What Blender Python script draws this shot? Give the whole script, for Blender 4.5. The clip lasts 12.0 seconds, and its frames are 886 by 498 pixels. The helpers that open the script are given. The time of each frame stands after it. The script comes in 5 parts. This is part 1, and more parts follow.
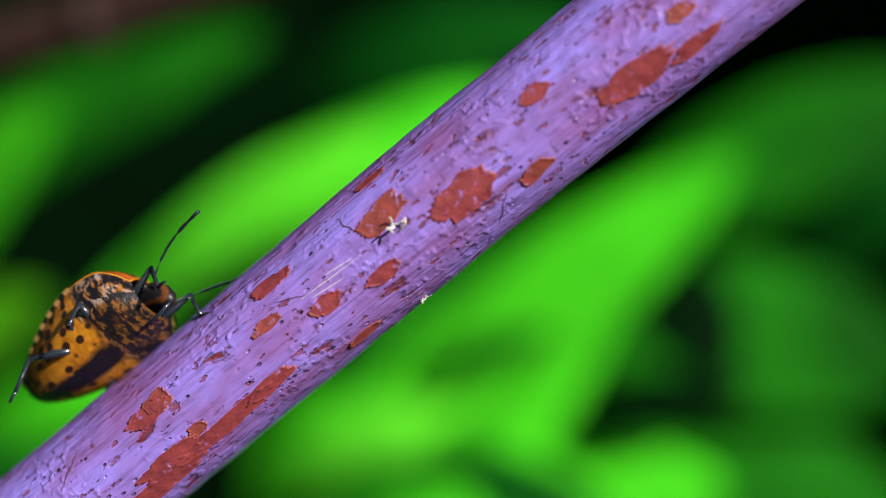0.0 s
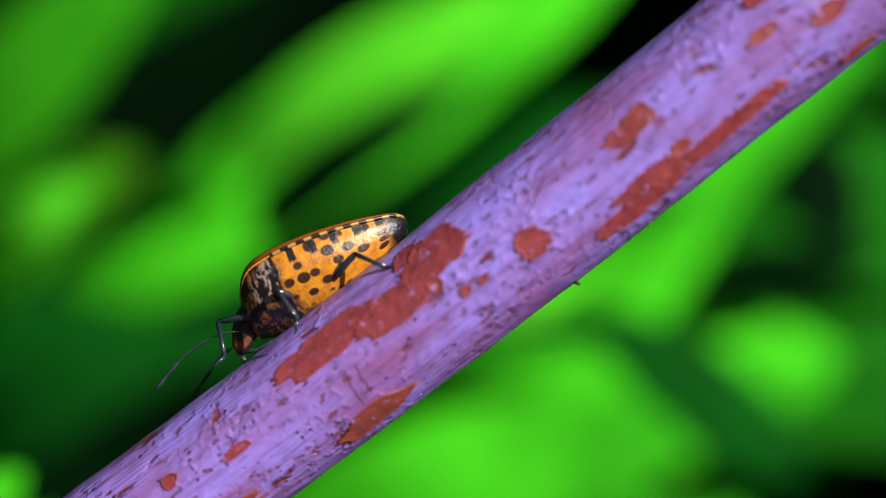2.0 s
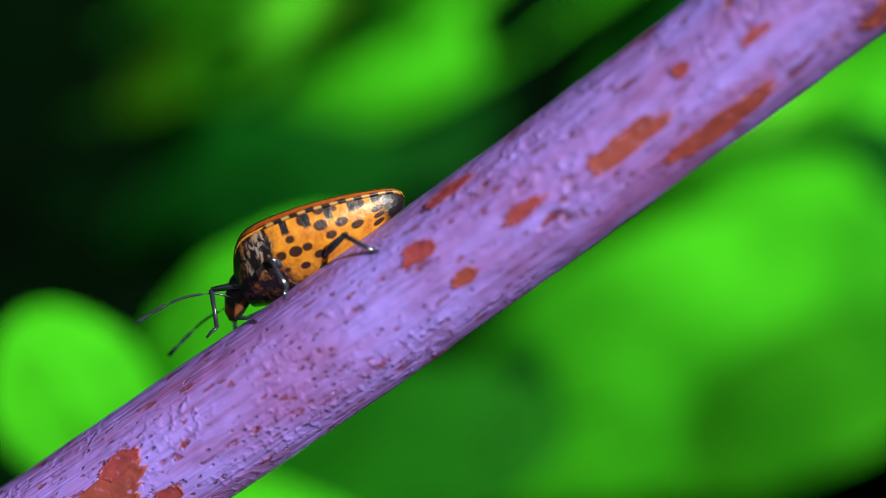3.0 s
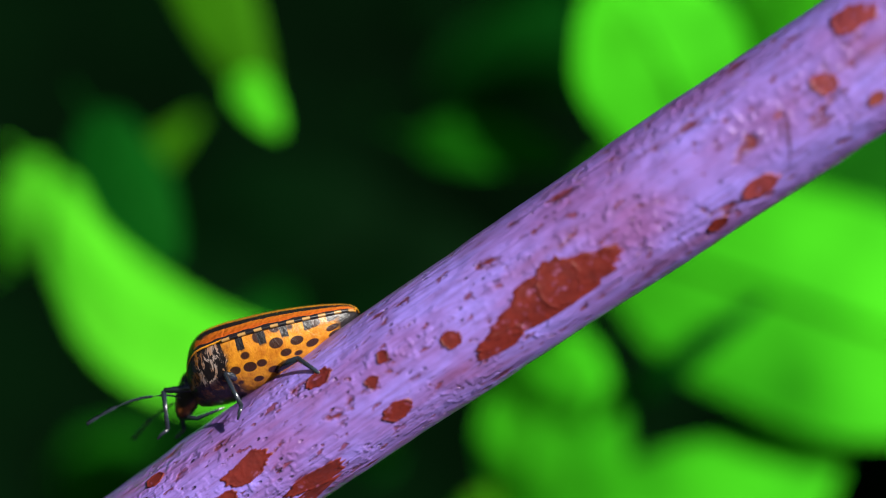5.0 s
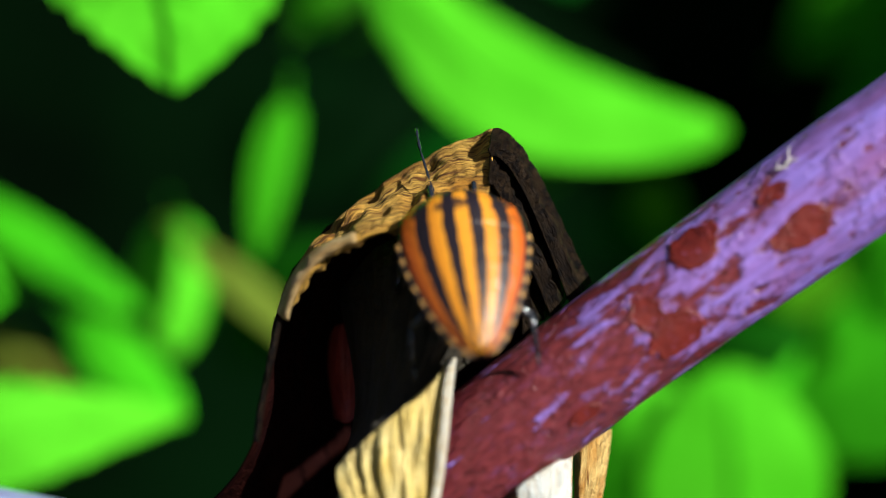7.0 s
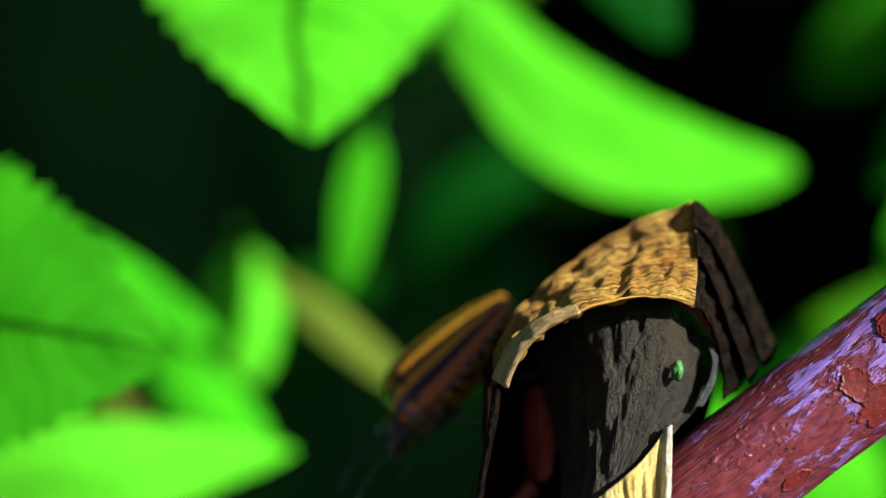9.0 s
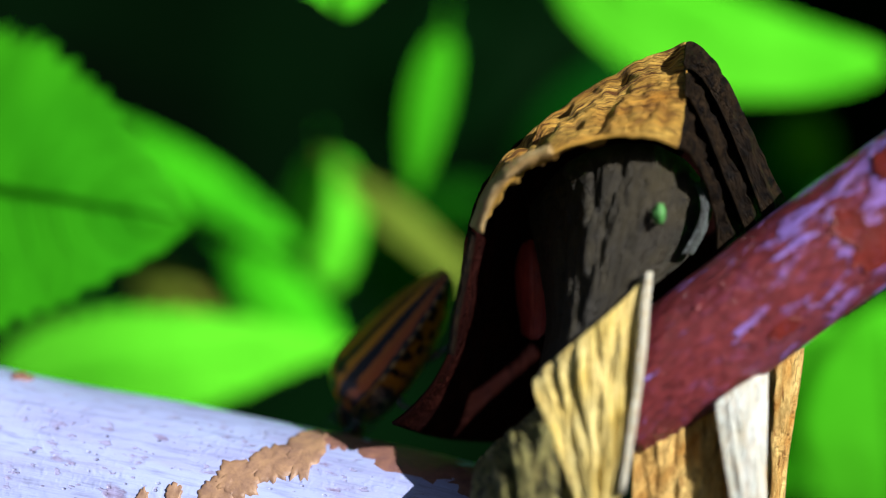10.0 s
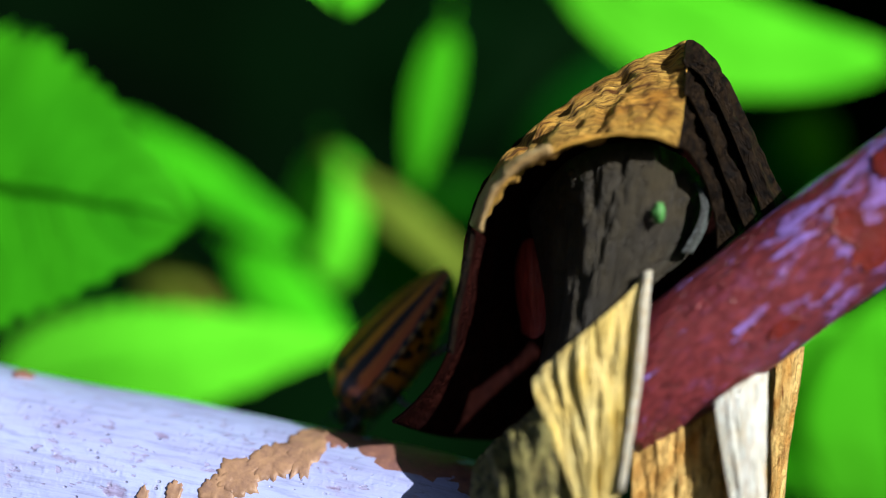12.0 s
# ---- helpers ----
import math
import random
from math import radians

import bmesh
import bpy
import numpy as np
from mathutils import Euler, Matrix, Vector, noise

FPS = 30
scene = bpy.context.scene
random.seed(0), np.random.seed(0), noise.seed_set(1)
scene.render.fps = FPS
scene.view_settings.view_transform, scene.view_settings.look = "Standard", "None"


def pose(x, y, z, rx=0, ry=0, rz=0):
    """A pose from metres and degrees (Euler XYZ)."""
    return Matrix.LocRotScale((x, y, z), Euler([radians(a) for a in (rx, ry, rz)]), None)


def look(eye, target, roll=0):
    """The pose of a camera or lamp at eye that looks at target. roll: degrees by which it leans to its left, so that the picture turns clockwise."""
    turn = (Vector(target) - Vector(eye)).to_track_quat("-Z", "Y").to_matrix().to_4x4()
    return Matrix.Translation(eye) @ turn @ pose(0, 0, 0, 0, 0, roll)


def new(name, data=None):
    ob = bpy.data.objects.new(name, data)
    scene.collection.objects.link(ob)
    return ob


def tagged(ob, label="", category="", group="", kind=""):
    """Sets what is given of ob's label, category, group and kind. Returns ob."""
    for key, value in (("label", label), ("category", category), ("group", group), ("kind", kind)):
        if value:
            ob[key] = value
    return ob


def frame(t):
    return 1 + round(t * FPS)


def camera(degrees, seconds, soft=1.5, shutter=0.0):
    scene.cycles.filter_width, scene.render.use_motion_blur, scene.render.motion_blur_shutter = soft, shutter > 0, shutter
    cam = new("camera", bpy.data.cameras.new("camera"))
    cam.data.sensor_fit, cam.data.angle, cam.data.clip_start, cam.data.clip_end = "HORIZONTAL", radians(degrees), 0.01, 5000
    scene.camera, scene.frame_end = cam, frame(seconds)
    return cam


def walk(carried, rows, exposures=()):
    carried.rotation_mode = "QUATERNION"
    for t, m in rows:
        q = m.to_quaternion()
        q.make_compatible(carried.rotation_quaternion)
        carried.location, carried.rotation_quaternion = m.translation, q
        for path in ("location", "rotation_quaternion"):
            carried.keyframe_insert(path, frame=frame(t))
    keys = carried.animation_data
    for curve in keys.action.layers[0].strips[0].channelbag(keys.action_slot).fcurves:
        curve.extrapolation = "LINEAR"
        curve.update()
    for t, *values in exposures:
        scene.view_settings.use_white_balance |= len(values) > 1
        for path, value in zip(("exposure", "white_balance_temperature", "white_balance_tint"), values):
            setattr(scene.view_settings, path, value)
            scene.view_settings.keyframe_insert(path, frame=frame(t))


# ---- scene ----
MM = 0.001
cam = camera(30.0, 12.0, soft=1.0)
cam.data.dof.use_dof = True
cam.data.dof.focus_distance = 0.0722
cam.data.dof.aperture_fstop = 15.0


def at_mm(x, y, z, yaw, pitch, roll):
    return pose(x * MM, y * MM, z * MM, 90 + pitch, roll, yaw)


walk(cam, [
    (0.0, at_mm(4.24, -72.01, -0.80, 10.24, 1.73, 0.57)),
    (0.5, at_mm(-8.15, -73.20, -6.22, 9.15, 1.70, -0.03)),
    (1.0, at_mm(-12.96, -72.07, -9.35, 8.44, 1.40, -0.10)),
    (1.5, at_mm(-14.69, -71.83, -9.39, 8.02, 0.80, -0.08)),
    (2.0, at_mm(-20.27, -71.21, -10.40, 7.30, -0.17, -0.22)),
    (2.3, at_mm(-25.21, -71.10, -12.58, 8.18, -1.85, -0.09)),
    (2.5, at_mm(-29.80, -70.63, -15.08, 9.12, -2.89, -0.07)),
    (2.7, at_mm(-33.66, -70.24, -19.18, 9.23, -2.76, -0.13)),
    (4.3, at_mm(-63.87, -71.33, -45.48, 11.71, 1.31, 0.24)),
    (4.5, at_mm(-68.14, -71.32, -47.90, 11.34, 1.02, 0.28)),
    (4.6, at_mm(-70.67, -71.45, -48.69, 11.03, 0.84, 0.32)),
    (5.0, at_mm(-82.93, -71.54, -54.06, 9.34, 0.14, 0.77)),
    (5.5, at_mm(-94.27, -72.38, -60.29, 8.44, -0.28, -0.02)),
    (6.0, at_mm(-105.62, -71.43, -68.47, 7.66, 2.04, 0.48)),
    (6.5, at_mm(-118.69, -72.47, -70.82, 4.80, 0.55, -0.66)),
    (7.0, at_mm(-124.23, -70.67, -70.66, 2.56, -0.49, -0.11)),
    (7.2, at_mm(-125.25, -71.50, -70.25, 1.80, -0.65, -0.05)),
    (8.9, at_mm(-137.42, -73.42, -66.25, -1.36, -1.36, -0.31)),
    (9.2, at_mm(-140.16, -73.03, -69.34, -1.58, -0.10, -0.80)),
    (9.5, at_mm(-139.82, -72.20, -71.70, -0.92, 0.52, -0.73)),
    (9.7, at_mm(-135.48, -72.50, -72.38, 1.28, 0.12, -0.51)),
    (10.0, at_mm(-128.15, -70.66, -72.74, 6.09, -1.81, -0.19)),
    (10.3, at_mm(-127.79, -70.66, -72.51, 6.37, -2.04, -0.18)),
    (12.0, at_mm(-127.79, -70.66, -72.51, 6.37, -2.04, -0.18)),
], exposures=[(0.0, 0.62), (2.7, 0.60), (4.3, 0.66), (6.5, 0.62), (7.2, 0.62), (9.0, 0.9), (9.6, 0.8), (10.2, 0.63), (12.0, 0.63)])

# ------------------------------------------------------------------ light
SUN_TO = Vector((0.72, -0.60, 0.48)).normalized()
world = bpy.data.worlds.new("sky")
scene.world = world
world.use_nodes = True
wn = world.node_tree.nodes
sky = wn.new("ShaderNodeTexSky")
sky.sky_type = "NISHITA"
sky.sun_disc = False
sky.sun_elevation = math.asin(SUN_TO.z)
sky.sun_rotation = math.atan2(SUN_TO.x, SUN_TO.y)
wn["Background"].inputs["Strength"].default_value = 0.030
world.node_tree.links.new(sky.outputs[0], wn["Background"].inputs["Color"])
sun_data = bpy.data.lights.new("sun", "SUN")
sun_data.energy = 5.0
sun_data.angle = radians(0.6)
sun_data.color = (1.0, 0.96, 0.90)
sun = new("sun", sun_data)
sun.matrix_world = look((0, 0, 0), -SUN_TO)


# -------------------------------------------------------------- materials
def material(name, rough=0.5, spec=0.5):
    m = bpy.data.materials.new(name)
    m.use_nodes = True
    nt = m.node_tree
    b = nt.nodes["Principled BSDF"]
    b.inputs["Roughness"].default_value = rough
    b.inputs["Specular IOR Level"].default_value = spec
    return m, nt, b


def coords(nt, kind="Object"):
    return nt.nodes.new("ShaderNodeTexCoord").outputs[kind]


def mapped(nt, src, scale):
    n = nt.nodes.new("ShaderNodeMapping")
    n.inputs["Scale"].default_value = scale
    nt.links.new(src, n.inputs["Vector"])
    return n.outputs[0]


def noise_tex(nt, vec, scale, detail=4.0, rough=0.55, distort=0.0):
    n = nt.nodes.new("ShaderNodeTexNoise")
    n.inputs["Scale"].default_value = scale
    n.inputs["Detail"].default_value = detail
    n.inputs["Roughness"].default_value = rough
    n.inputs["Distortion"].default_value = distort
    nt.links.new(vec, n.inputs["Vector"])
    return n.outputs["Fac"]


def noise_colour(nt, vec, scale):
    n = nt.nodes.new("ShaderNodeTexNoise")
    n.inputs["Scale"].default_value = scale
    n.inputs["Detail"].default_value = 3.0
    nt.links.new(vec, n.inputs["Vector"])
    return n.outputs["Color"]


def voronoi(nt, vec, scale, randomness=1.0, out="Distance"):
    n = nt.nodes.new("ShaderNodeTexVoronoi")
    n.inputs["Scale"].default_value = scale
    n.inputs["Randomness"].default_value = randomness
    nt.links.new(vec, n.inputs["Vector"])
    return n.outputs[out]


def ramp(nt, fac, stops):
    n = nt.nodes.new("ShaderNodeValToRGB")
    r = n.color_ramp
    while len(r.elements) < len(stops):
        r.elements.new(0.5)
    for e, (p, c) in zip(r.elements, stops):
        e.position = p
        e.color = (*c, 1) if len(c) == 3 else c
    nt.links.new(fac, n.inputs["Fac"])
    return n.outputs["Color"]


def mix(nt, fac, a, b, mode="MIX"):
    n = nt.nodes.new("ShaderNodeMix")
    n.data_type = "RGBA"
    n.blend_type = mode
    for sock, v in ((n.inputs[0], fac), (n.inputs[6], a), (n.inputs[7], b)):
        if isinstance(v, (int, float)):
            sock.default_value = v
        elif isinstance(v, tuple):
            sock.default_value = (*v, 1)
        else:
            nt.links.new(v, sock)
    return n.outputs[2]


def calc(nt, op, a, b=0.0, c=0.0):
    n = nt.nodes.new("ShaderNodeMath")
    n.operation = op
    for sock, v in zip(n.inputs, (a, b, c)):
        if isinstance(v, (int, float)):
            sock.default_value = v
        else:
            nt.links.new(v, sock)
    return n.outputs[0]


def bump(nt, b, height, strength, dist):
    n = nt.nodes.new("ShaderNodeBump")
    n.inputs["Strength"].default_value = strength
    n.inputs["Distance"].default_value = dist
    nt.links.new(height, n.inputs["Height"])
    nt.links.new(n.outputs[0], b.inputs["Normal"])


WHITE, BLACK = (1, 1, 1), (0, 0, 0)


def bark_material(name, pale, pink, brown, dark, relief=0.00027):
    """Waxy pale bark with soft streaks, sparse pits, warty zones and brown mottling; the UV map runs in mm along and round the stem."""
    m, nt, b = material(name, 0.34, 0.5)
    b.inputs["Coat Weight"].default_value = 0.35
    b.inputs["Coat Roughness"].default_value = 0.42
    uv = coords(nt, "UV")
    sep = nt.nodes.new("ShaderNodeSeparateXYZ")
    nt.links.new(uv, sep.inputs[0])
    base = mix(nt, ramp(nt, noise_tex(nt, mapped(nt, uv, (0.5, 1, 1)), 0.4, 5), [(0.38, BLACK), (0.68, WHITE)]), pale, pink)
    streak = noise_tex(nt, mapped(nt, uv, (0.25, 2.0, 1)), 1.6, 5, 0.6)
    base = mix(nt, ramp(nt, streak, [(0.5, BLACK), (0.78, WHITE)]), base, tuple(0.6 * c for c in pink))
    grain = noise_tex(nt, mapped(nt, uv, (0.7, 1.3, 1)), 3.2, 4, 0.6)
    stain = noise_tex(nt, mapped(nt, uv, (0.22, 0.9, 1)), 0.8, 5, 0.6, 0.3)
    base = mix(nt, ramp(nt, stain, [(0.52, BLACK), (0.72, (0.5, 0.5, 0.5))]), base, brown)
    # brown mottles grow towards the node, where u is small
    amount = nt.nodes.new("ShaderNodeMapRange")
    amount.inputs["From Min"].default_value, amount.inputs["From Max"].default_value = -127.0, -110.0
    amount.inputs["To Min"].default_value, amount.inputs["To Max"].default_value = 0.29, -0.035
    nt.links.new(sep.outputs[0], amount.inputs["Value"])
    mott = noise_tex(nt, mapped(nt, uv, (0.55, 1.0, 1)), 1.05, 5, 0.6, 0.25)
    mott = calc(nt, "ADD", mott, amount.outputs[0])
    mask = ramp(nt, mott, [(0.56, BLACK), (0.64, WHITE)])
    peeled = mix(nt, ramp(nt, grain, [(0.4, BLACK), (0.66, WHITE)]), brown, dark)
    rosy = noise_tex(nt, mapped(nt, uv, (0.8, 1.0, 1)), 1.6, 4, 0.6)
    peeled = mix(nt, ramp(nt, rosy, [(0.54, BLACK), (0.76, (0.33, 0.33, 0.33))]), peeled, pink)
    base = mix(nt, mask, base, peeled)
    fleck = ramp(nt, noise_tex(nt, mapped(nt, uv, (0.75, 1.35, 1)), 1.75, 3, 0.5), [(0.635, BLACK), (0.66, WHITE)])
    base = mix(nt, calc(nt, "MULTIPLY", fleck, 0.8), base, brown)
    pits = voronoi(nt, mapped(nt, uv, (1.0, 1.5, 1)), 1.7)
    keep = ramp(nt, noise_tex(nt, uv, 0.7, 2), [(0.48, BLACK), (0.58, WHITE)])
    pit = mix(nt, 1.0, ramp(nt, pits, [(0.11, WHITE), (0.2, BLACK)]), keep, "MULTIPLY")
    tint = mix(nt, 1.0, pit, ramp(nt, mask, [(0.0, WHITE), (1.0, BLACK)]), "MULTIPLY")
    base = mix(nt, calc(nt, "MULTIPLY", tint, 0.5), base, dark)
    nt.links.new(base, b.inputs["Base Color"])
    # relief: soft lumps, raised pimples in patches, pits; peeled mottles lie lower
    zone = ramp(nt, noise_tex(nt, mapped(nt, uv, (0.5, 0.8, 1)), 0.5, 3), [(0.46, BLACK), (0.58, WHITE)])
    lumps = noise_tex(nt, mapped(nt, uv, (0.8, 1.2, 1)), 1.3, 1, 0.4)
    wart = ramp(nt, noise_tex(nt, mapped(nt, uv, (1.25, 1.0, 1)), 2.3, 1.5, 0.45), [(0.50, BLACK), (0.72, WHITE)])
    wart = mix(nt, 1.0, wart, zone, "MULTIPLY")
    h = calc(nt, "MULTIPLY", lumps, 0.5)
    h = calc(nt, "MULTIPLY_ADD", wart, 0.22, h)
    h = calc(nt, "MULTIPLY_ADD", pit, -0.7, h)
    h = calc(nt, "MULTIPLY_ADD", mask, -0.25, h)
    h = calc(nt, "MULTIPLY_ADD", fleck, -0.3, h)
    h = calc(nt, "MULTIPLY_ADD", grain, 0.06, h)
    fibre = noise_tex(nt, mapped(nt, uv, (0.12, 2.6, 1)), 2.2, 4, 0.6)
    h = calc(nt, "MULTIPLY_ADD", fibre, 0.45, h)
    bump(nt, b, h, 1.0, relief)
    return m


M_BARK = bark_material("lavender_bark", (0.29, 0.205, 0.71), (0.25, 0.10, 0.33), (0.19, 0.031, 0.038), (0.09, 0.012, 0.017), 0.00026)
M_STEM = bark_material("white_bark", (0.33, 0.40, 0.70), (0.29, 0.33, 0.62), (0.28, 0.27, 0.48), (0.17, 0.14, 0.26), 0.00010)


def patch_material(name, a, c, flecks=None):
    m, nt, b = material(name, 0.5, 0.4)
    ob = coords(nt)
    n = noise_tex(nt, ob, 1400, 5, 0.65)
    col = mix(nt, ramp(nt, n, [(0.35, BLACK), (0.7, WHITE)]), a, c)
    if flecks:
        col = mix(nt, ramp(nt, noise_tex(nt, ob, 2600, 4, 0.6), [(0.60, BLACK), (0.72, WHITE)]), col, flecks)
    nt.links.new(col, b.inputs["Base Color"])
    bump(nt, b, noise_tex(nt, ob, 2200, 3), 0.6, 0.0001)
    return m


M_PATCH = patch_material("rust_scar", (0.27, 0.044, 0.050), (0.15, 0.024, 0.030), (0.34, 0.16, 0.42))
M_PATCH3 = patch_material("dark_red_scar", (0.17, 0.018, 0.013), (0.09, 0.010, 0.009), (0.28, 0.09, 0.2))
M_PATCH2 = patch_material("ochre_scar", (0.265, 0.052, 0.042), (0.16, 0.034, 0.03), (0.36, 0.18, 0.40))
M_CRUST2 = patch_material("brown_stem_bark", (0.24, 0.12, 0.09), (0.14, 0.07, 0.07))
M_CRUST = patch_material("tan_crust", (0.33, 0.20, 0.12), (0.17, 0.10, 0.08))


def leaf_material(name, lit, deep, glow=0.16, low=0.40, high=0.72):
    m, nt, b = material(name, 0.7, 0.03)
    ob = coords(nt)
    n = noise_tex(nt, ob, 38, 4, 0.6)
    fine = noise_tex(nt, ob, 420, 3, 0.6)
    # broad dark patches put the dappled shade of other leaves into the colour
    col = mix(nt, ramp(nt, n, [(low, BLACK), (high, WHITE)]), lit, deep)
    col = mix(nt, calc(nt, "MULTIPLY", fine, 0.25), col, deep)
    nt.links.new(col, b.inputs["Base Color"])
    bump(nt, b, fine, 0.3, 0.0002)
    tr = nt.nodes.new("ShaderNodeBsdfTranslucent")
    nt.links.new(col, tr.inputs["Color"])
    ms = nt.nodes.new("ShaderNodeMixShader")
    ms.inputs[0].default_value = glow
    nt.links.new(b.outputs[0], ms.inputs[1])
    nt.links.new(tr.outputs[0], ms.inputs[2])
    nt.links.new(ms.outputs[0], nt.nodes["Material Output"].inputs["Surface"])
    return m


# M_LEAF is the lit green; M, D and S are copies with shade painted in
M_LEAF = leaf_material("leaf_lit_tone", (0.070, 0.66, 0.014), (0.009, 0.15, 0.003))
M_LEAF_M = leaf_material("leaf_half_shade_tone", (0.010, 0.15, 0.004), (0.002, 0.035, 0.002))
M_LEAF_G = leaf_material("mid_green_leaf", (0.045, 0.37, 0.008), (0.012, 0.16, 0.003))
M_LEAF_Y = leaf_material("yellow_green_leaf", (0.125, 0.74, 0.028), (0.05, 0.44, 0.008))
M_LEAF_D = leaf_material("leaf_shade_tone", (0.003, 0.085, 0.005), (0.0015, 0.03, 0.003))
M_LEAF_S = leaf_material("leaf_deep_shade_tone", (0.0008, 0.014, 0.002), (0.0005, 0.006, 0.001))
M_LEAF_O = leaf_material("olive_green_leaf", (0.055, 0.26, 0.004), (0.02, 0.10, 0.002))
M_LEAF_B = leaf_material("browning_leaf", (0.16, 0.26, 0.03), (0.14, 0.11, 0.02))


def dead_leaf_material(name, gold, brown, dark, gloss=0.08, grain=(9.0, 1.6, 1), cover=0.46, cells=(16, 12, 1), relief=0.0004):
    """Dry leaf: blotches, lengthwise streaks and a crackle of small facets."""
    m, nt, b = material(name, 0.6, gloss)
    uv = coords(nt, "UV")
    streak = noise_tex(nt, mapped(nt, uv, grain), 3.0, 6, 0.65, 0.5)
    blot = noise_tex(nt, uv, 2.6, 5, 0.6)
    col = mix(nt, ramp(nt, blot, [(0.38, BLACK), (0.66, WHITE)]), gold, brown)
    warp = mix(nt, 0.14, uv, noise_colour(nt, uv, 9.0))
    facet = nt.nodes.new("ShaderNodeRGBToBW")
    nt.links.new(voronoi(nt, mapped(nt, warp, cells), 1.0, 1.0, "Color"), facet.inputs[0])
    col = mix(nt, ramp(nt, facet.outputs[0], [(0.25, (0.4, 0.4, 0.4)), (0.6, BLACK)]), col, tuple(0.45 * c for c in brown))
    col = mix(nt, ramp(nt, streak, [(cover, BLACK), (cover + 0.15, WHITE)]), col, dark)
    seam = ramp(nt, voronoi(nt, mapped(nt, warp, cells), 1.0), [(0.45, BLACK), (0.85, WHITE)])
    col = mix(nt, calc(nt, "MULTIPLY", seam, 0.3), col, dark)
    nt.links.new(col, b.inputs["Base Color"])
    h = calc(nt, "MULTIPLY_ADD", noise_tex(nt, mapped(nt, uv, (9, 9, 1)), 3.0, 5, 0.7), 0.8, streak)
    h = calc(nt, "MULTIPLY_ADD", seam, -0.3, h)
    h = calc(nt, "MULTIPLY_ADD", facet.outputs[0], 0.25, h)
    bump(nt, b, h, 1.0, relief)
    return m


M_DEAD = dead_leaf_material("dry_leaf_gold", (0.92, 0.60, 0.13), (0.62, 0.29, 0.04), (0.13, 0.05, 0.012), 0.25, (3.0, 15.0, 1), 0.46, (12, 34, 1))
M_DEAD_Y = dead_leaf_material("dry_leaf_straw", (0.93, 0.80, 0.36), (0.84, 0.62, 0.15), (0.58, 0.36, 0.09), 0.25, (14.0, 1.6, 1), 0.62, (26, 5, 1), relief=0.00025)
# inside of the hood: its shade is put in as a near black brown
M_DEAD_D = dead_leaf_material("dry_leaf_deep_shade_tone", (0.020, 0.005, 0.004), (0.015, 0.004, 0.003), (0.010, 0.003, 0.003), 0.015)
M_DEAD_O = dead_leaf_material("dry_leaf_olive", (0.46, 0.44, 0.17), (0.27, 0.23, 0.08), (0.04, 0.04, 0.02), 0.3, (7.0, 2.0, 1))
M_DEAD_B = dead_leaf_material("dry_leaf_brown", (0.95, 0.72, 0.28), (0.66, 0.30, 0.055), (0.26, 0.10, 0.025), 0.1, (8.0, 2.0, 1), 0.55)
M_WHITE = dead_leaf_material("bleached_leaf", (0.86, 0.92, 0.92), (0.80, 0.82, 0.72), (0.55, 0.36, 0.14), 0.4, (9.0, 1.6, 1), 0.56, relief=0.00025)
M_EDGE = dead_leaf_material("dry_leaf_edge", (0.92, 0.72, 0.38), (0.80, 0.48, 0.16), (0.42, 0.20, 0.06), 0.3, (6.0, 6.0, 1), 0.52, (6, 20, 1), relief=0.0003)
# inner roll and ridge folds: dry leaf darkened in colour for the shade there
M_DEAD_I = dead_leaf_material("dry_leaf_inner_shade_tone", (0.036, 0.027, 0.008), (0.012, 0.009, 0.004), (0.005, 0.004, 0.003), 0.6, (6.0, 4.0, 1), 0.56, (14, 9, 1), relief=0.0004)
M_DEAD_R = dead_leaf_material("dry_leaf_shade_tone", (0.036, 0.022, 0.011), (0.012, 0.007, 0.004), (0.004, 0.003, 0.003), 0.1, (7.0, 1.2, 1))
M_PALE = dead_leaf_material("bleached_leaf_edge", (0.90, 0.92, 0.86), (0.82, 0.80, 0.66), (0.62, 0.5, 0.3), 0.3, relief=0.0002)
M_RIMGREY = dead_leaf_material("leaf_rim_highlight_grey", (0.20, 0.24, 0.26), (0.10, 0.12, 0.12), (0.04, 0.04, 0.04), 0.5)
M_SPECK = patch_material("green_speck", (0.08, 0.24, 0.07), (0.05, 0.22, 0.05))
M_RED = patch_material("red_leaf_spot", (0.30, 0.035, 0.024), (0.18, 0.016, 0.014))


def plain(name, col, rough=0.4, spec=0.5, grain=2500, depth=0.00003):
    m, nt, b = material(name, rough, spec)
    n = noise_tex(nt, coords(nt), grain, 4)
    nt.links.new(mix(nt, n, col, tuple(0.55 * c for c in col)), b.inputs["Base Color"])
    bump(nt, b, n, 0.5, depth)
    return m


M_LEG = plain("leg_chitin", (0.022, 0.030, 0.042), 0.16, 0.9)
M_EYE = plain("eye", (0.02, 0.012, 0.012), 0.12, 0.7)
M_TWIG = plain("twig_bark", (0.03, 0.010, 0.007), 0.7, 0.3, 300, 0.0003)
M_CRACK = plain("crack_shadow", (0.13, 0.05, 0.09), 0.8, 0.2)
M_CRUMB = plain("pale_fluff", (0.75, 0.72, 0.7), 0.8, 0.2)


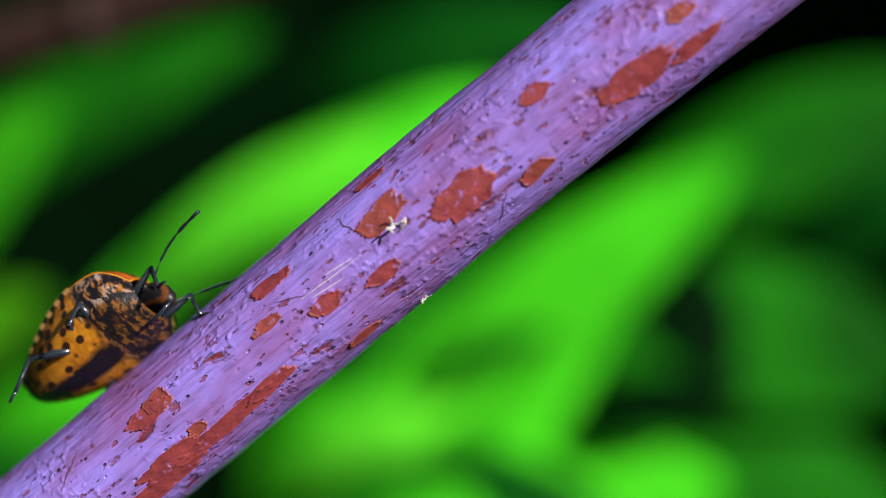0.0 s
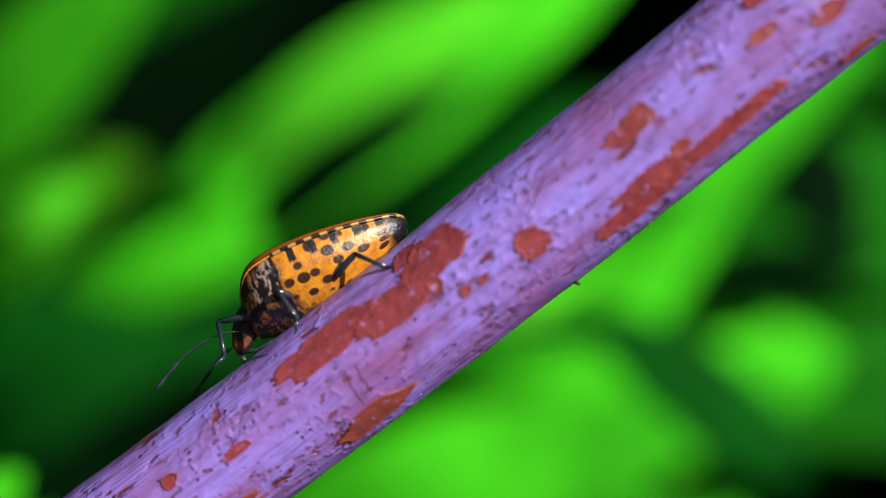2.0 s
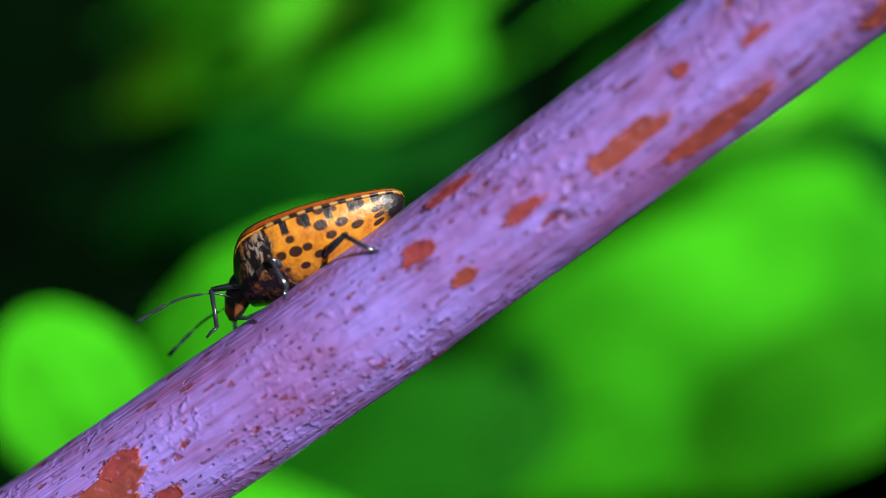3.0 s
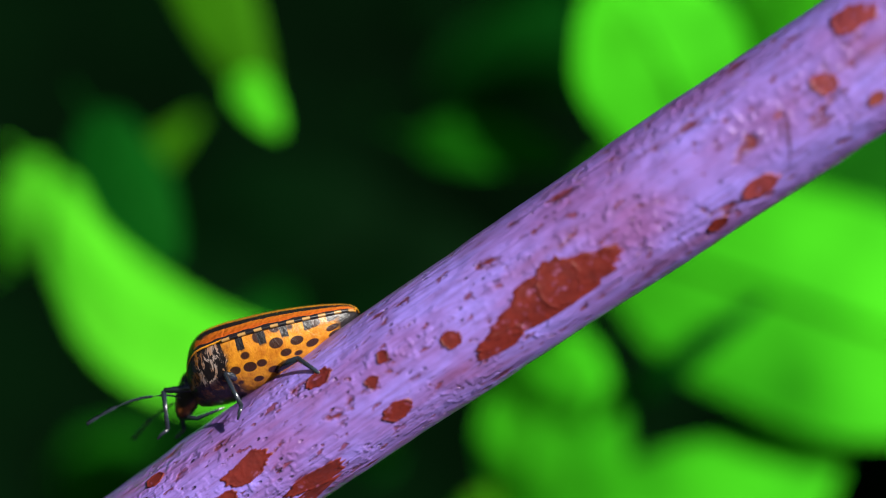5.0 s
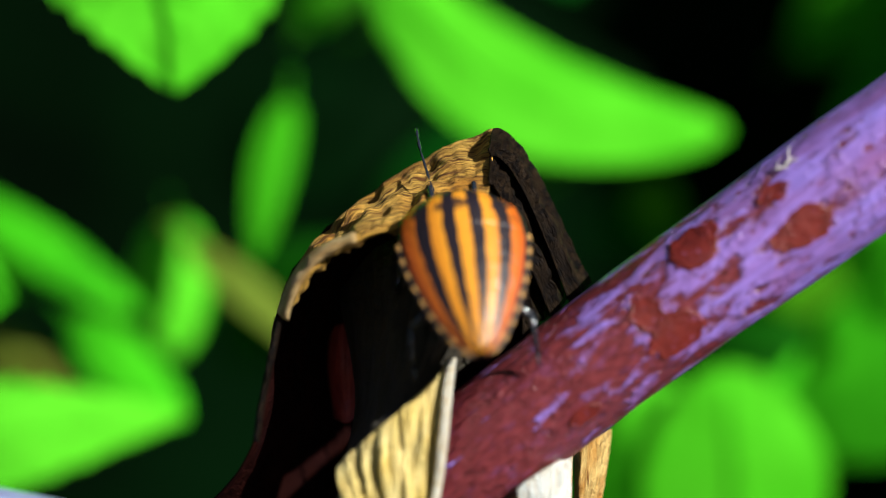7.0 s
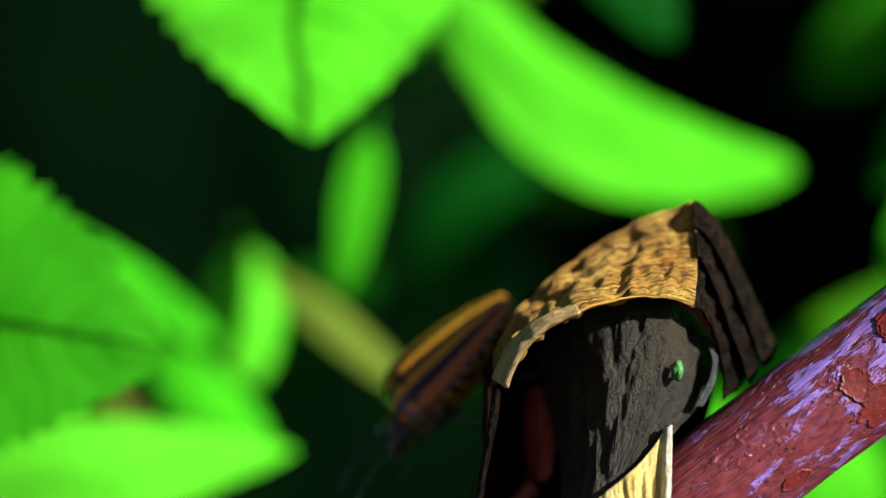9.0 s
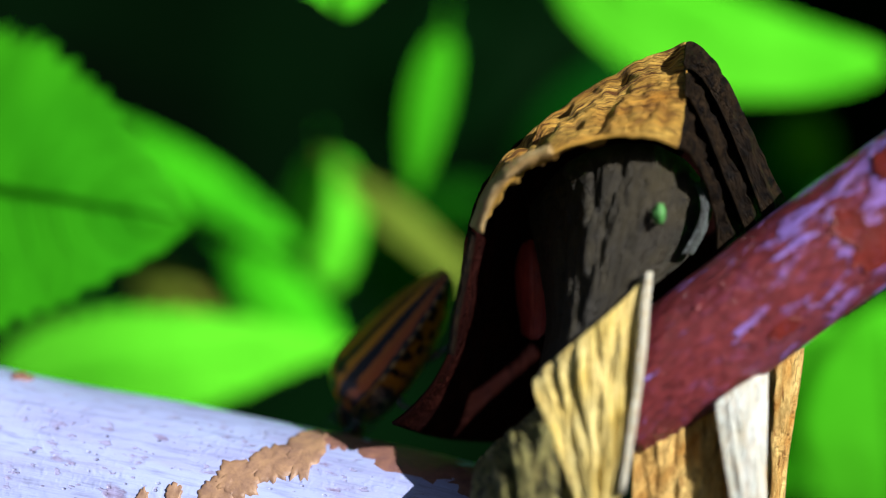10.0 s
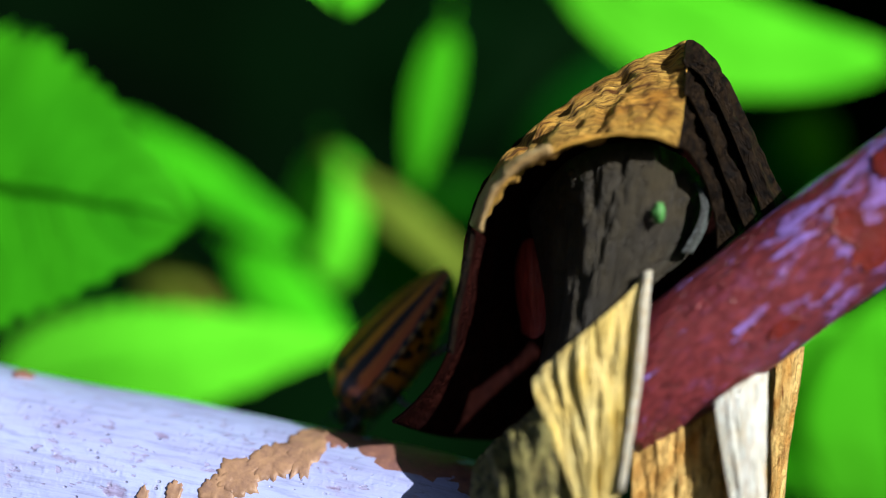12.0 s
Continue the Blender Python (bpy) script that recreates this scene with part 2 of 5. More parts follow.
def shield_material():
    """Orange and black lengthwise stripes: u runs across from -1 to 1, v along in mm."""
    m, nt, b = material("striped_shield", 0.34, 0.5)
    uv = coords(nt, "UV")
    sep = nt.nodes.new("ShaderNodeSeparateXYZ")
    nt.links.new(uv, sep.inputs[0])
    wob = noise_tex(nt, mapped(nt, uv, (2, 0.8, 1)), 2.0, 3)
    u = calc(nt, "MULTIPLY_ADD", calc(nt, "SUBTRACT", wob, 0.5), 0.10, sep.outputs[0])
    wave = calc(nt, "COSINE", calc(nt, "MULTIPLY", u, 2 * math.pi / 0.42))
    n = noise_tex(nt, coords(nt), 900, 4)
    side = calc(nt, "ABSOLUTE", sep.outputs[0])
    orange = mix(nt, ramp(nt, side, [(0.35, BLACK), (0.9, WHITE)]), (0.72, 0.31, 0.022), (0.44, 0.065, 0.008))
    orange = mix(nt, calc(nt, "MULTIPLY", n, 0.5), orange, (0.46, 0.14, 0.012))
    col = mix(nt, ramp(nt, calc(nt, "MULTIPLY_ADD", wave, 0.5, 0.5), [(0.47, WHITE), (0.52, BLACK)]), orange, (0.014, 0.01, 0.014))
    nt.links.new(col, b.inputs["Base Color"])
    collar = nt.nodes.new("ShaderNodeMapRange")
    collar.inputs["From Min"].default_value, collar.inputs["From Max"].default_value = 1.3, 1.8
    nt.links.new(calc(nt, "MULTIPLY_ADD", calc(nt, "SUBTRACT", n, 0.5), 1.5, sep.outputs[1]), collar.inputs["Value"])
    spots = ramp(nt, voronoi(nt, mapped(nt, uv, (2.9, 1, 1)), 1.15, 0.6), [(0.40, WHITE), (0.47, BLACK)])
    col = mix(nt, calc(nt, "MULTIPLY", collar.outputs[0], calc(nt, "MULTIPLY", spots, 0.9)), col, (0.014, 0.01, 0.014))
    nt.links.new(col, b.inputs["Base Color"])
    pits = voronoi(nt, coords(nt), 5200)
    bump(nt, b, calc(nt, "MULTIPLY_ADD", n, 0.4, pits), 0.5, 0.00007)
    return m


def belly_material():
    """Amber with rows of black dots and bars below the rim, shade put in as black towards the middle line, black and
    silver in front; u runs along, v down from the rim, in mm.
    """
    m, nt, b = material("spotted_belly", 0.36, 0.5)
    uv = coords(nt, "UV")
    sep = nt.nodes.new("ShaderNodeSeparateXYZ")
    nt.links.new(uv, sep.inputs[0])
    n = noise_tex(nt, coords(nt), 900, 4, 0.6)
    wob = calc(nt, "SUBTRACT", n, 0.5)
    dot = ramp(nt, voronoi(nt, mapped(nt, uv, (1.0, 1.15, 1)), 1.35, 0.6), [(0.37, WHITE), (0.43, BLACK)])
    amber = mix(nt, ramp(nt, noise_tex(nt, coords(nt), 1500, 5, 0.65), [(0.40, BLACK), (0.70, WHITE)]), (0.60, 0.24, 0.016), (0.33, 0.09, 0.006))
    ink = (0.008, 0.006, 0.008)
    col = mix(nt, dot, amber, (0.035, 0.012, 0.008))
    # black bars that start at the rim
    bar = calc(nt, "SINE", calc(nt, "MULTIPLY_ADD", wob, 1.2, calc(nt, "MULTIPLY", sep.outputs[0], 2 * math.pi / 0.95)))
    edge = calc(nt, "MULTIPLY_ADD", wob, 0.5, sep.outputs[1])
    bars = mix(nt, 1.0, ramp(nt, calc(nt, "MULTIPLY_ADD", bar, 0.5, 0.5), [(0.70, BLACK), (0.78, WHITE)]), ramp(nt, edge, [(0.50, WHITE), (0.60, BLACK)]), "MULTIPLY")
    col = mix(nt, bars, col, ink)

    def ease(value, lo, hi):
        r = nt.nodes.new("ShaderNodeMapRange")
        r.inputs["From Min"].default_value, r.inputs["From Max"].default_value = lo, hi
        nt.links.new(value, r.inputs["Value"])
        return r.outputs[0]

    # black near the middle line paints the shadow under the body
    col = mix(nt, ease(calc(nt, "MULTIPLY_ADD", wob, 0.8, sep.outputs[1]), 2.9, 3.2), col, ink)
    silver = noise_tex(nt, mapped(nt, uv, (1.6, 0.7, 1)), 2.2, 4, 0.7, 0.8)
    chest = mix(nt, ramp(nt, silver, [(0.53, BLACK), (0.58, WHITE)]), ink, mix(nt, ramp(nt, n, [(0.45, BLACK), (0.62, WHITE)]), (0.30, 0.11, 0.014), (0.34, 0.27, 0.24)))
    col = mix(nt, ease(calc(nt, "MULTIPLY_ADD", wob, 2.0, sep.outputs[0]), 0.7, 1.1), col, chest)
    col = mix(nt, ease(calc(nt, "MULTIPLY_ADD", wob, 0.5, sep.outputs[0]), -3.5, -3.9), col, ink)
    col = mix(nt, ease(calc(nt, "MULTIPLY_ADD", wob, 0.8, sep.outputs[1]), 1.5, 1.8), col, mix(nt, ease(sep.outputs[0], 0.7, 1.3), col, mix(nt, ramp(nt, silver, [(0.50, BLACK), (0.62, WHITE)]), ink, (0.20, 0.075, 0.016))))
    nt.links.new(col, b.inputs["Base Color"])
    bump(nt, b, calc(nt, "MULTIPLY_ADD", silver, 0.6, n), 0.6, 0.00010)
    return m


def rim_material():
    m, nt, b = material("chequered_rim", 0.4, 0.5)
    sep = nt.nodes.new("ShaderNodeSeparateXYZ")
    nt.links.new(coords(nt, "UV"), sep.inputs[0])
    w = calc(nt, "SINE", calc(nt, "MULTIPLY", sep.outputs[0], 2 * math.pi / 0.72))
    col = mix(nt, ramp(nt, calc(nt, "MULTIPLY_ADD", w, 0.5, 0.5), [(0.5, BLACK), (0.56, WHITE)]), (0.010, 0.008, 0.010), (0.40, 0.22, 0.07))
    nt.links.new(col, b.inputs["Base Color"])
    return m


M_SHIELD, M_BELLY, M_RIM = shield_material(), belly_material(), rim_material()


def head_material():
    """Black with two orange stripes along the crown."""
    m, nt, b = material("striped_head", 0.4, 0.4)
    ob = coords(nt)
    sep = nt.nodes.new("ShaderNodeSeparateXYZ")
    nt.links.new(ob, sep.inputs[0])
    off = calc(nt, "ABSOLUTE", calc(nt, "SUBTRACT", calc(nt, "ABSOLUTE", calc(nt, "MULTIPLY", sep.outputs[1], 1000.0)), 0.33))
    n = noise_tex(nt, ob, 2500, 4)
    band = ramp(nt, calc(nt, "MULTIPLY_ADD", calc(nt, "SUBTRACT", n, 0.5), 0.2, off), [(0.08, WHITE), (0.13, BLACK)])
    nt.links.new(mix(nt, band, (0.012, 0.009, 0.010), (0.12, 0.038, 0.010)), b.inputs["Base Color"])
    bump(nt, b, n, 0.6, 0.00006)
    return m


def ground_material(name, a, c, scale):
    m, nt, b = material(name, 1.0, 0.0)
    ob = coords(nt)
    n = noise_tex(nt, ob, scale, 6, 0.65)
    nt.links.new(ramp(nt, n, [(0.35, a), (0.7, c)]), b.inputs["Base Color"])
    bump(nt, b, n, 0.6, 0.01)
    return m


M_SHIELD_HEAD = head_material()
M_SOIL = ground_material("shaded_soil", (0.02, 0.014, 0.008), (0.03, 0.05, 0.015), 20)
# near black green: the thicket's shade is painted in, the sun still reaches it
M_THICKET = ground_material("thicket_shade_tone", (0.0006, 0.0016, 0.0008), (0.0012, 0.009, 0.002), 9)


# ---------------------------------------------------------------- helpers
def mesh_of(name, bm, mat, smooth=True):
    bmesh.ops.recalc_face_normals(bm, faces=bm.faces[:])
    me = bpy.data.meshes.new(name)
    bm.to_mesh(me)
    bm.free()
    if smooth:
        me.polygons.foreach_set("use_smooth", [True] * len(me.polygons))
    me.materials.append(mat)
    return me


def part(name, bm, mat, parent, label="", smooth=True):
    ob = new(name, mesh_of(name, bm, mat, smooth))
    ob.parent = parent
    if label:
        ob["label"] = label
    return ob


def thing(name, where=(0, 0, 0), **tags):
    ob = new(name)
    ob.location = [c * MM for c in where]
    return tagged(ob, **tags)


def V(*c):
    return Vector(c)


def grid(bm, pts, nu, nv, uvs=None, wrap=False):
    """Quads over nu x nv points (mm); uvs alike."""
    vs = [bm.verts.new(p * MM) for p in pts]
    lay = bm.loops.layers.uv.verify() if uvs else None
    for i in range(nu - 1):
        for j in range(nv if wrap else nv - 1):
            idx = (i * nv + j, (i + 1) * nv + j, (i + 1) * nv + (j + 1) % nv, i * nv + (j + 1) % nv)
            f = bm.faces.new([vs[k] for k in idx])
            if uvs:
                for k, (lp, q) in enumerate(zip(f.loops, idx)):
                    u = uvs[q]
                    if wrap and j == nv - 1 and k in (2, 3):
                        u = (u[0], u[1] + wrap)
                    lp[lay].uv = u
    return vs


def tube(bm, pts, radii, seg=10):
    rings = []
    n = len(pts)
    side = None
    for i, p in enumerate(pts):
        d = (pts[min(i + 1, n - 1)] - pts[max(i - 1, 0)]).normalized()
        if side is None:
            side = d.orthogonal().normalized()
        side = (side - d * side.dot(d)).normalized()
        up = d.cross(side)
        rings.append([bm.verts.new((p + (side * math.cos(a) + up * math.sin(a)) * radii[i]) * MM)
                      for a in (2 * math.pi * k / seg for k in range(seg))])
    for a, b in zip(rings, rings[1:]):
        for k in range(seg):
            bm.faces.new((a[k], a[(k + 1) % seg], b[(k + 1) % seg], b[k]))
    bm.faces.new(rings[0][::-1])
    bm.faces.new(rings[-1])


def smooth_line(pts, n):
    """Catmull-Rom through points."""
    out = []
    q = [pts[0] * 2 - pts[1], *pts, pts[-1] * 2 - pts[-2]]
    for k in range(n):
        s = k / (n - 1) * (len(pts) - 1)
        i = min(int(s), len(pts) - 2)
        t = s - i
        a, b, c, d = q[i:i + 4]
        out.append(0.5 * (2 * b + (c - a) * t + (2 * a - 5 * b + 4 * c - d) * t * t + (3 * b - a - 3 * c + d) * t ** 3))
    return out


# ------------------------------------------------------- the large setting
def ground():
    bm = bmesh.new()
    s = 40000
    grid(bm, [V(-s, -s, -700), V(-s, s, -700), V(s, -s, -700), V(s, s, -700)], 2, 2)
    ob = new("ground", mesh_of("ground", bm, M_SOIL, False))
    tagged(ob, "dark shaded soil far below the stems", "ground", kind="structure")


def thicket():
    """A far hedge that closes the place behind the leaves, its shade put in the colour."""
    bm = bmesh.new()
    pts = []
    nu, nv = 60, 30
    for i in range(nu):
        a = radians(-80 + 160 * i / (nu - 1))
        for j in range(nv):
            z = -720 + 1500 * j / (nv - 1)
            r = 620 + 40 * noise.noise(V(i * 0.5, j * 0.5, 3))
            pts.append(V(-70 + r * math.sin(a), -60 + r * math.cos(a), z))
    grid(bm, pts, nu, nv)
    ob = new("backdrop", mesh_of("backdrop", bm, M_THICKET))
    tagged(ob, "green thicket far behind, deep shade put in its near black colour", "hedge", kind="structure")


ground()
thicket()

# ------------------------------------------------------------- the branch
BRANCH_X = (-141, -135, -125, -115, -105, -95, -85, -75, -65, -55, -45, -35, -25, -15, -5, 5, 15, 25, 40, 60)
BRANCH_Z = (-92, -87.3, -79.2, -71.65, -64.65, -58, -51.55, -45.1, -38.5, -31.65, -24.45, -17, -9.2, -1.2, 6.65, 14.1, 21.2, 28, 38, 51)
BRANCH_R = (2.6, 2.6, 2.6, 2.7, 2.83, 2.95, 3.03, 3.06, 3.06, 3.03, 3.0, 3.01, 3.05, 3.08, 3.1, 3.1, 3.1, 3.1, 3.1, 3.1)


def spline(x, xs, ys):
    i = min(max(int(np.searchsorted(xs, x)) - 1, 0), len(xs) - 2)
    def slope(k):
        a, b = max(k - 1, 0), min(k + 1, len(xs) - 1)
        return (ys[b] - ys[a]) / (xs[b] - xs[a])
    h = xs[i + 1] - xs[i]
    t = (x - xs[i]) / h
    return ((1 + 2 * t) * (1 - t) ** 2 * ys[i] + t * (1 - t) ** 2 * h * slope(i)
            + t * t * (3 - 2 * t) * ys[i + 1] + t * t * (t - 1) * h * slope(i + 1))


def branch_frame(x):
    """Centre, tangent uphill, upward normal and radius of the branch at x (mm)."""
    z = spline(x, BRANCH_X, BRANCH_Z)
    t = V(2, 0, spline(x + 1, BRANCH_X, BRANCH_Z) - spline(x - 1, BRANCH_X, BRANCH_Z)).normalized()
    back = max(0.0, (-124.5 - x) / 14) ** 2 * 7
    return V(x, back, z), t, V(-t.z, 0, t.x), spline(x, BRANCH_X, BRANCH_R)


def branch_point(x, deg, lift=0.0):
    """A point on the bark; deg counts from the front, upwards."""
    c, t, n, r = branch_frame(x)
    a = radians(deg)
    w = 0.07 * noise.noise(V(x * 0.25, math.cos(a) * 1.2, math.sin(a) * 1.2)) + 0.03 * noise.noise(V(x * 0.9, math.cos(a) * 3, math.sin(a) * 3))
    return c + (V(0, -1, 0) * math.cos(a) + n * math.sin(a)) * (r + w + lift)


def branch():
    root = thing("branch", label="smooth lavender branch with rust brown bark scars", category="branch")
    bm = bmesh.new()
    nu, nv = 520, 72
    pts, uvs = [], []
    for i in range(nu):
        x = -128.5 + 186.5 * i / (nu - 1)
        for j in range(nv):
            d = 180 + 360 * j / nv
            pts.append(branch_point(x, d))
            uvs.append((x, radians(d) * 3))
    vs = grid(bm, pts, nu, nv, uvs, wrap=2 * math.pi * 3)
    bm.faces.new(vs[:nv])
    bm.faces.new(vs[-nv:])
    part("bark", bm, M_BARK, root)
    return root


def scar(root, x, deg, length, width, seed, mat):
    """A bark scar with a ragged outline, a skin that hugs the branch."""
    bm = bmesh.new()
    seg, rings = 56, 5
    pts = []
    r0 = branch_frame(x)[3]
    for k in range(rings + 1):
        q = (0.0, 0.45, 0.8, 0.93, 1.0, 1.09)[k]
        for s in range(seg):
            a = 2 * math.pi * s / seg
            f = 1 + 0.30 * noise.noise(V(math.cos(a) * 1.1, math.sin(a) * 1.1, seed)) + 0.18 * noise.noise(V(math.cos(a) * 3.2, math.sin(a) * 3.2, seed + 9)) + 0.26 * abs(math.cos(a)) * noise.noise(V(math.cos(a) * 3, math.sin(a) * 11, seed + 5))
            du = math.copysign(abs(math.cos(a)) ** 0.9, math.cos(a)) * length / 2 * f * q
            dv = math.sin(a) * width / 2 * f * q
            lift = (0.03, 0.03, 0.03, 0.035, 0.075, -0.03)[k]
            pts.append(branch_point(x + du * 0.82, deg + math.degrees(dv / r0), lift + 0.012 * noise.noise(V(du * 3, dv * 3, seed)) * (k < rings)))
    grid(bm, pts, rings + 1, seg, wrap=True)
    bmesh.ops.remove_doubles(bm, verts=bm.verts[:], dist=1e-7)
    return part("bark_scar", bm, mat, root)


the_branch = branch()
SCARS_TOP = ((-7.9, -20, 3.0, 1.5), (-10.5, 11, 2.3, 1.2), (-15.0, 28, 1.9, 0.7), (-13.9, -16, 1.4, 0.8), (-15.9, 2, 1.4, 0.5),
          (-10.2, 46, 1.4, 0.4), (-4.0, 8, 1.4, 0.7), (1.5, -12, 1.2, 0.7), (-21.1, 9, 1.9, 0.9), (-19.2, -41, 5.1, 0.8),
          (-5.5, -41, 1.6, 0.7), (-1.0, -33, 3.5, 1.2), (-11.8, -26, 1.6, 0.7), (-13.7, -62, 1.6, 0.5), (-21.5, -33, 2.8, 0.9),
          (1.3, -41, 2.3, 0.7))
SCARS_HIGH = ((-20.6, 12, 1.2, 0.9), (-25.7, -13, 1.4, 1.3), (-22.4, -46, 4.0, 0.9), (-20.1, -27, 0.9, 0.5), (-17.2, -38, 2.3, 0.7),
          (-29.3, 45, 1.4, 0.9), (-29.1, 7, 0.7, 0.6), (-33.3, 25, 5.1, 1.4), (-30.8, 14, 3.5, 1.4), (-33.4, -51, 3.3, 1.2),
          (-28.4, -11, 0.5, 0.4), (-27.7, -12, 0.5, 0.3))
SCARS_UPPER = ((-43.1, -10, 3.5, 1.0), (-47.2, -4, 2.1, 0.6), (-50.9, 18, 1.5, 0.8), (-40.5, -44, 5.1, 1.2), (-40.3, 12, 0.7, 0.6),
          (-37.8, -1, 1.4, 0.4), (-50.1, -20, 1.2, 0.6), (-28.7, 29, 3.5, 1.9), (-49.0, 51, 2.3, 0.6))
SCARS_MID = ((-65.4, -4, 4.7, 1.9), (-68.9, 15, 3.5, 0.9), (-73.3, -3, 1.5, 1.2), (-72.5, -45, 2.2, 0.8), (-76.4, 31, 1.7, 1.2),
          (-78.5, -1, 1.0, 0.9), (-77.3, -33, 0.7, 0.5), (-63.2, -31, 1.2, 0.9), (-82.2, -44, 1.6, 0.8), (-84.1, -52, 0.9, 0.6),
          (-64.0, 15, 2.1, 0.9))
SCARS_LOWER = ((-90.1, -21, 5.8, 2.0), (-92.8, -32, 2.3, 0.9), (-97.2, -32, 1.4, 0.8), (-102.8, 0, 2.2, 1.0), (-96.5, 13, 0.5, 0.5),
          (-97.3, 1, 0.6, 0.5), (-82.2, -43, 1.6, 0.8), (-101.1, -43, 2.8, 0.9), (-94.1, -7, 0.9, 0.7), (-103.2, -58, 6.0, 0.9),
          (-105.7, -12, 0.8, 0.5), (-112.7, -12, 1.6, 1.0), (-89.8, -16, 1.9, 2.1), (-98.9, 31, 1.2, 0.7))
SCARS_NODE = ((-112.8, -8, 2.3, 1.2), (-105.1, -50, 6.0, 1.2), (-112.8, 29, 0.7, 0.6), (-105.7, -12, 1.0, 0.6), (-104.3, -13, 1.4, 0.7),
          (-116.0, 36, 2.2, 1.7), (-106.2, 44, 0.9, 0.5), (-112.9, -8, 2.6, 1.4), (-116.1, 37, 1.7, 1.6), (-118.6, 12, 1.4, 1.4),
          (-118.2, -20, 2.3, 1.6), (-112.9, 33, 1.4, 0.6), (-122.2, -29, 1.4, 0.7))
for k, row in enumerate((*SCARS_TOP, *SCARS_HIGH, *SCARS_UPPER, *SCARS_MID, *SCARS_LOWER, *SCARS_NODE)):
    scar(the_branch, *row, k * 3.7, M_PATCH3 if row[0] < -84 else M_PATCH2 if k % 3 == 1 else M_PATCH)



def crack(x0, d0, x1, d1, wide=0.024, seed=0, mat=M_CRACK, name="bark_crack", label="fine dark crack"):
    """A fine crack or scratch on the bark."""
    bm = bmesh.new()
    pts = []
    for k in range(14):
        q = k / 13
        pts.append(branch_point(x0 + (x1 - x0) * q + 0.12 * noise.noise(V(q * 4, seed, 0)), d0 + (d1 - d0) * q, 0.0))
    tube(bm, pts, [wide * (0.3 + math.sin(math.pi * k / 13)) for k in range(14)], 6)
    part(name, bm, mat, the_branch, label)


crack(-11.89, 36, -11.41, 6, seed=0)
crack(-6.76, -38, -7.71, -62, seed=1)
crack(-23.88, 26, -25.24, 5, seed=2)
crack(-33.21, -1, -33.50, -36, seed=3)
crack(-32.81, -4, -33.00, -31, seed=4)
crack(-80.10, -1, -80.64, -27, seed=5)
crack(-15.26, 12, -14.14, -1, seed=6)
crack(-80.16, -8, -80.91, -40, seed=7)
crack(-80.33, -4, -80.85, -20, seed=8)
for k, (x0, d0, x1, d1) in enumerate(((-14.6, 0, -11.9, -4), (-14.2, -5, -12.8, -9), (-13.4, 3, -12.2, -1))):
    crack(x0, d0, x1, d1, 0.018, 20 + k, M_CRUMB, "scratch", "pale scratch in the bark")


def spur(x, deg):
    """A tiny dry spur on the underside of the branch."""
    bm = bmesh.new()
    a, b = branch_point(x, deg, -0.1), branch_point(x, deg, 0.16)
    tube(bm, [a, a.lerp(b, 0.6), b + V(0.12, 0, -0.05)], [0.14, 0.10, 0.03], 8)
    part("spur", bm, M_TWIG, the_branch, "tiny dark dry spur")


spur(-25.5, -80)


def fluff(x, deg, size, seed):
    """Pale plant fluff caught on the bark."""
    rnd = random.Random(seed)
    bm = bmesh.new()
    for _ in range(5):
        p = branch_point(x + rnd.uniform(-0.3, 0.3) * size, deg + rnd.uniform(-6, 6) * size, 0.03)
        pts = [p]
        d = V(rnd.uniform(-1, 1), -0.4, rnd.uniform(-1, 1)).normalized()
        for _ in range(5):
            d = (d + V(rnd.uniform(-1, 1), rnd.uniform(-0.6, 0.3), rnd.uniform(-1, 1)) * 0.7).normalized()
            pts.append(pts[-1] + d * 0.16 * size)
        tube(bm, smooth_line(pts, 12), [0.05 * size] * 12, 5)
    root = new("fluff", mesh_of("fluff", bm, M_CRUMB))
    tagged(root, "wisp of pale plant fluff stuck to the bark", "fluff")


fluff(-10.58, -6, 0.9, 0)
fluff(-11.4, -80, 0.5, 5)
fluff(-111.87, 49, 0.7, 2)
fluff(-112.22, 54, 0.4, 3)


def twig():
    bm = bmesh.new()
    pts = smooth_line([V(-91.3, 70.0, 16.0), V(-69.3, 70.0, 21.1), V(-52.7, 70.0, 25.1), V(-34.6, 70.0, 29.8), V(-15.2, 70.0, 34.1)], 14)
    tube(bm, pts, [3.2 - 0.05 * k for k in range(14)], 14)
    root = thing("twig", label="dark reddish brown twig out of focus behind", category="twig")
    part("bark", bm, M_TWIG, root)
    bm = bmesh.new()
    tube(bm, [pts[6], pts[6].lerp(pts[7], 0.3), pts[6].lerp(pts[7], 0.6)], [3.0, 3.5, 3.0], 14)
    part("node_ring", bm, M_TWIG, root)


twig()

# ---------------------------------------------------------- the pale stem
STEM = (V(-205, 6, -77), V(-180, 5.5, -82.5), V(-159, 5, -86.8), V(-148, 5, -88.7), V(-138, 4.5, -90.5), V(-126, 4, -93.5), V(-112, 4, -99))


def stem_point(s, a, lift=0.0):
    line = smooth_line(STEM, 97)
    i = min(max(s * 96, 0), 95.999)
    k = int(i)
    p = line[k].lerp(line[k + 1], i - k)
    t = (line[k + 1] - line[k]).normalized()
    side = V(0, -1, 0)
    up = side.cross(t).normalized()
    if up.z < 0:
        up = -up
    w = 0.14 * noise.noise(V(p.x * 0.12, math.cos(a), math.sin(a) + 7))
    return p + (side * math.cos(a) + up * math.sin(a)) * (6.0 + w + lift), p.x


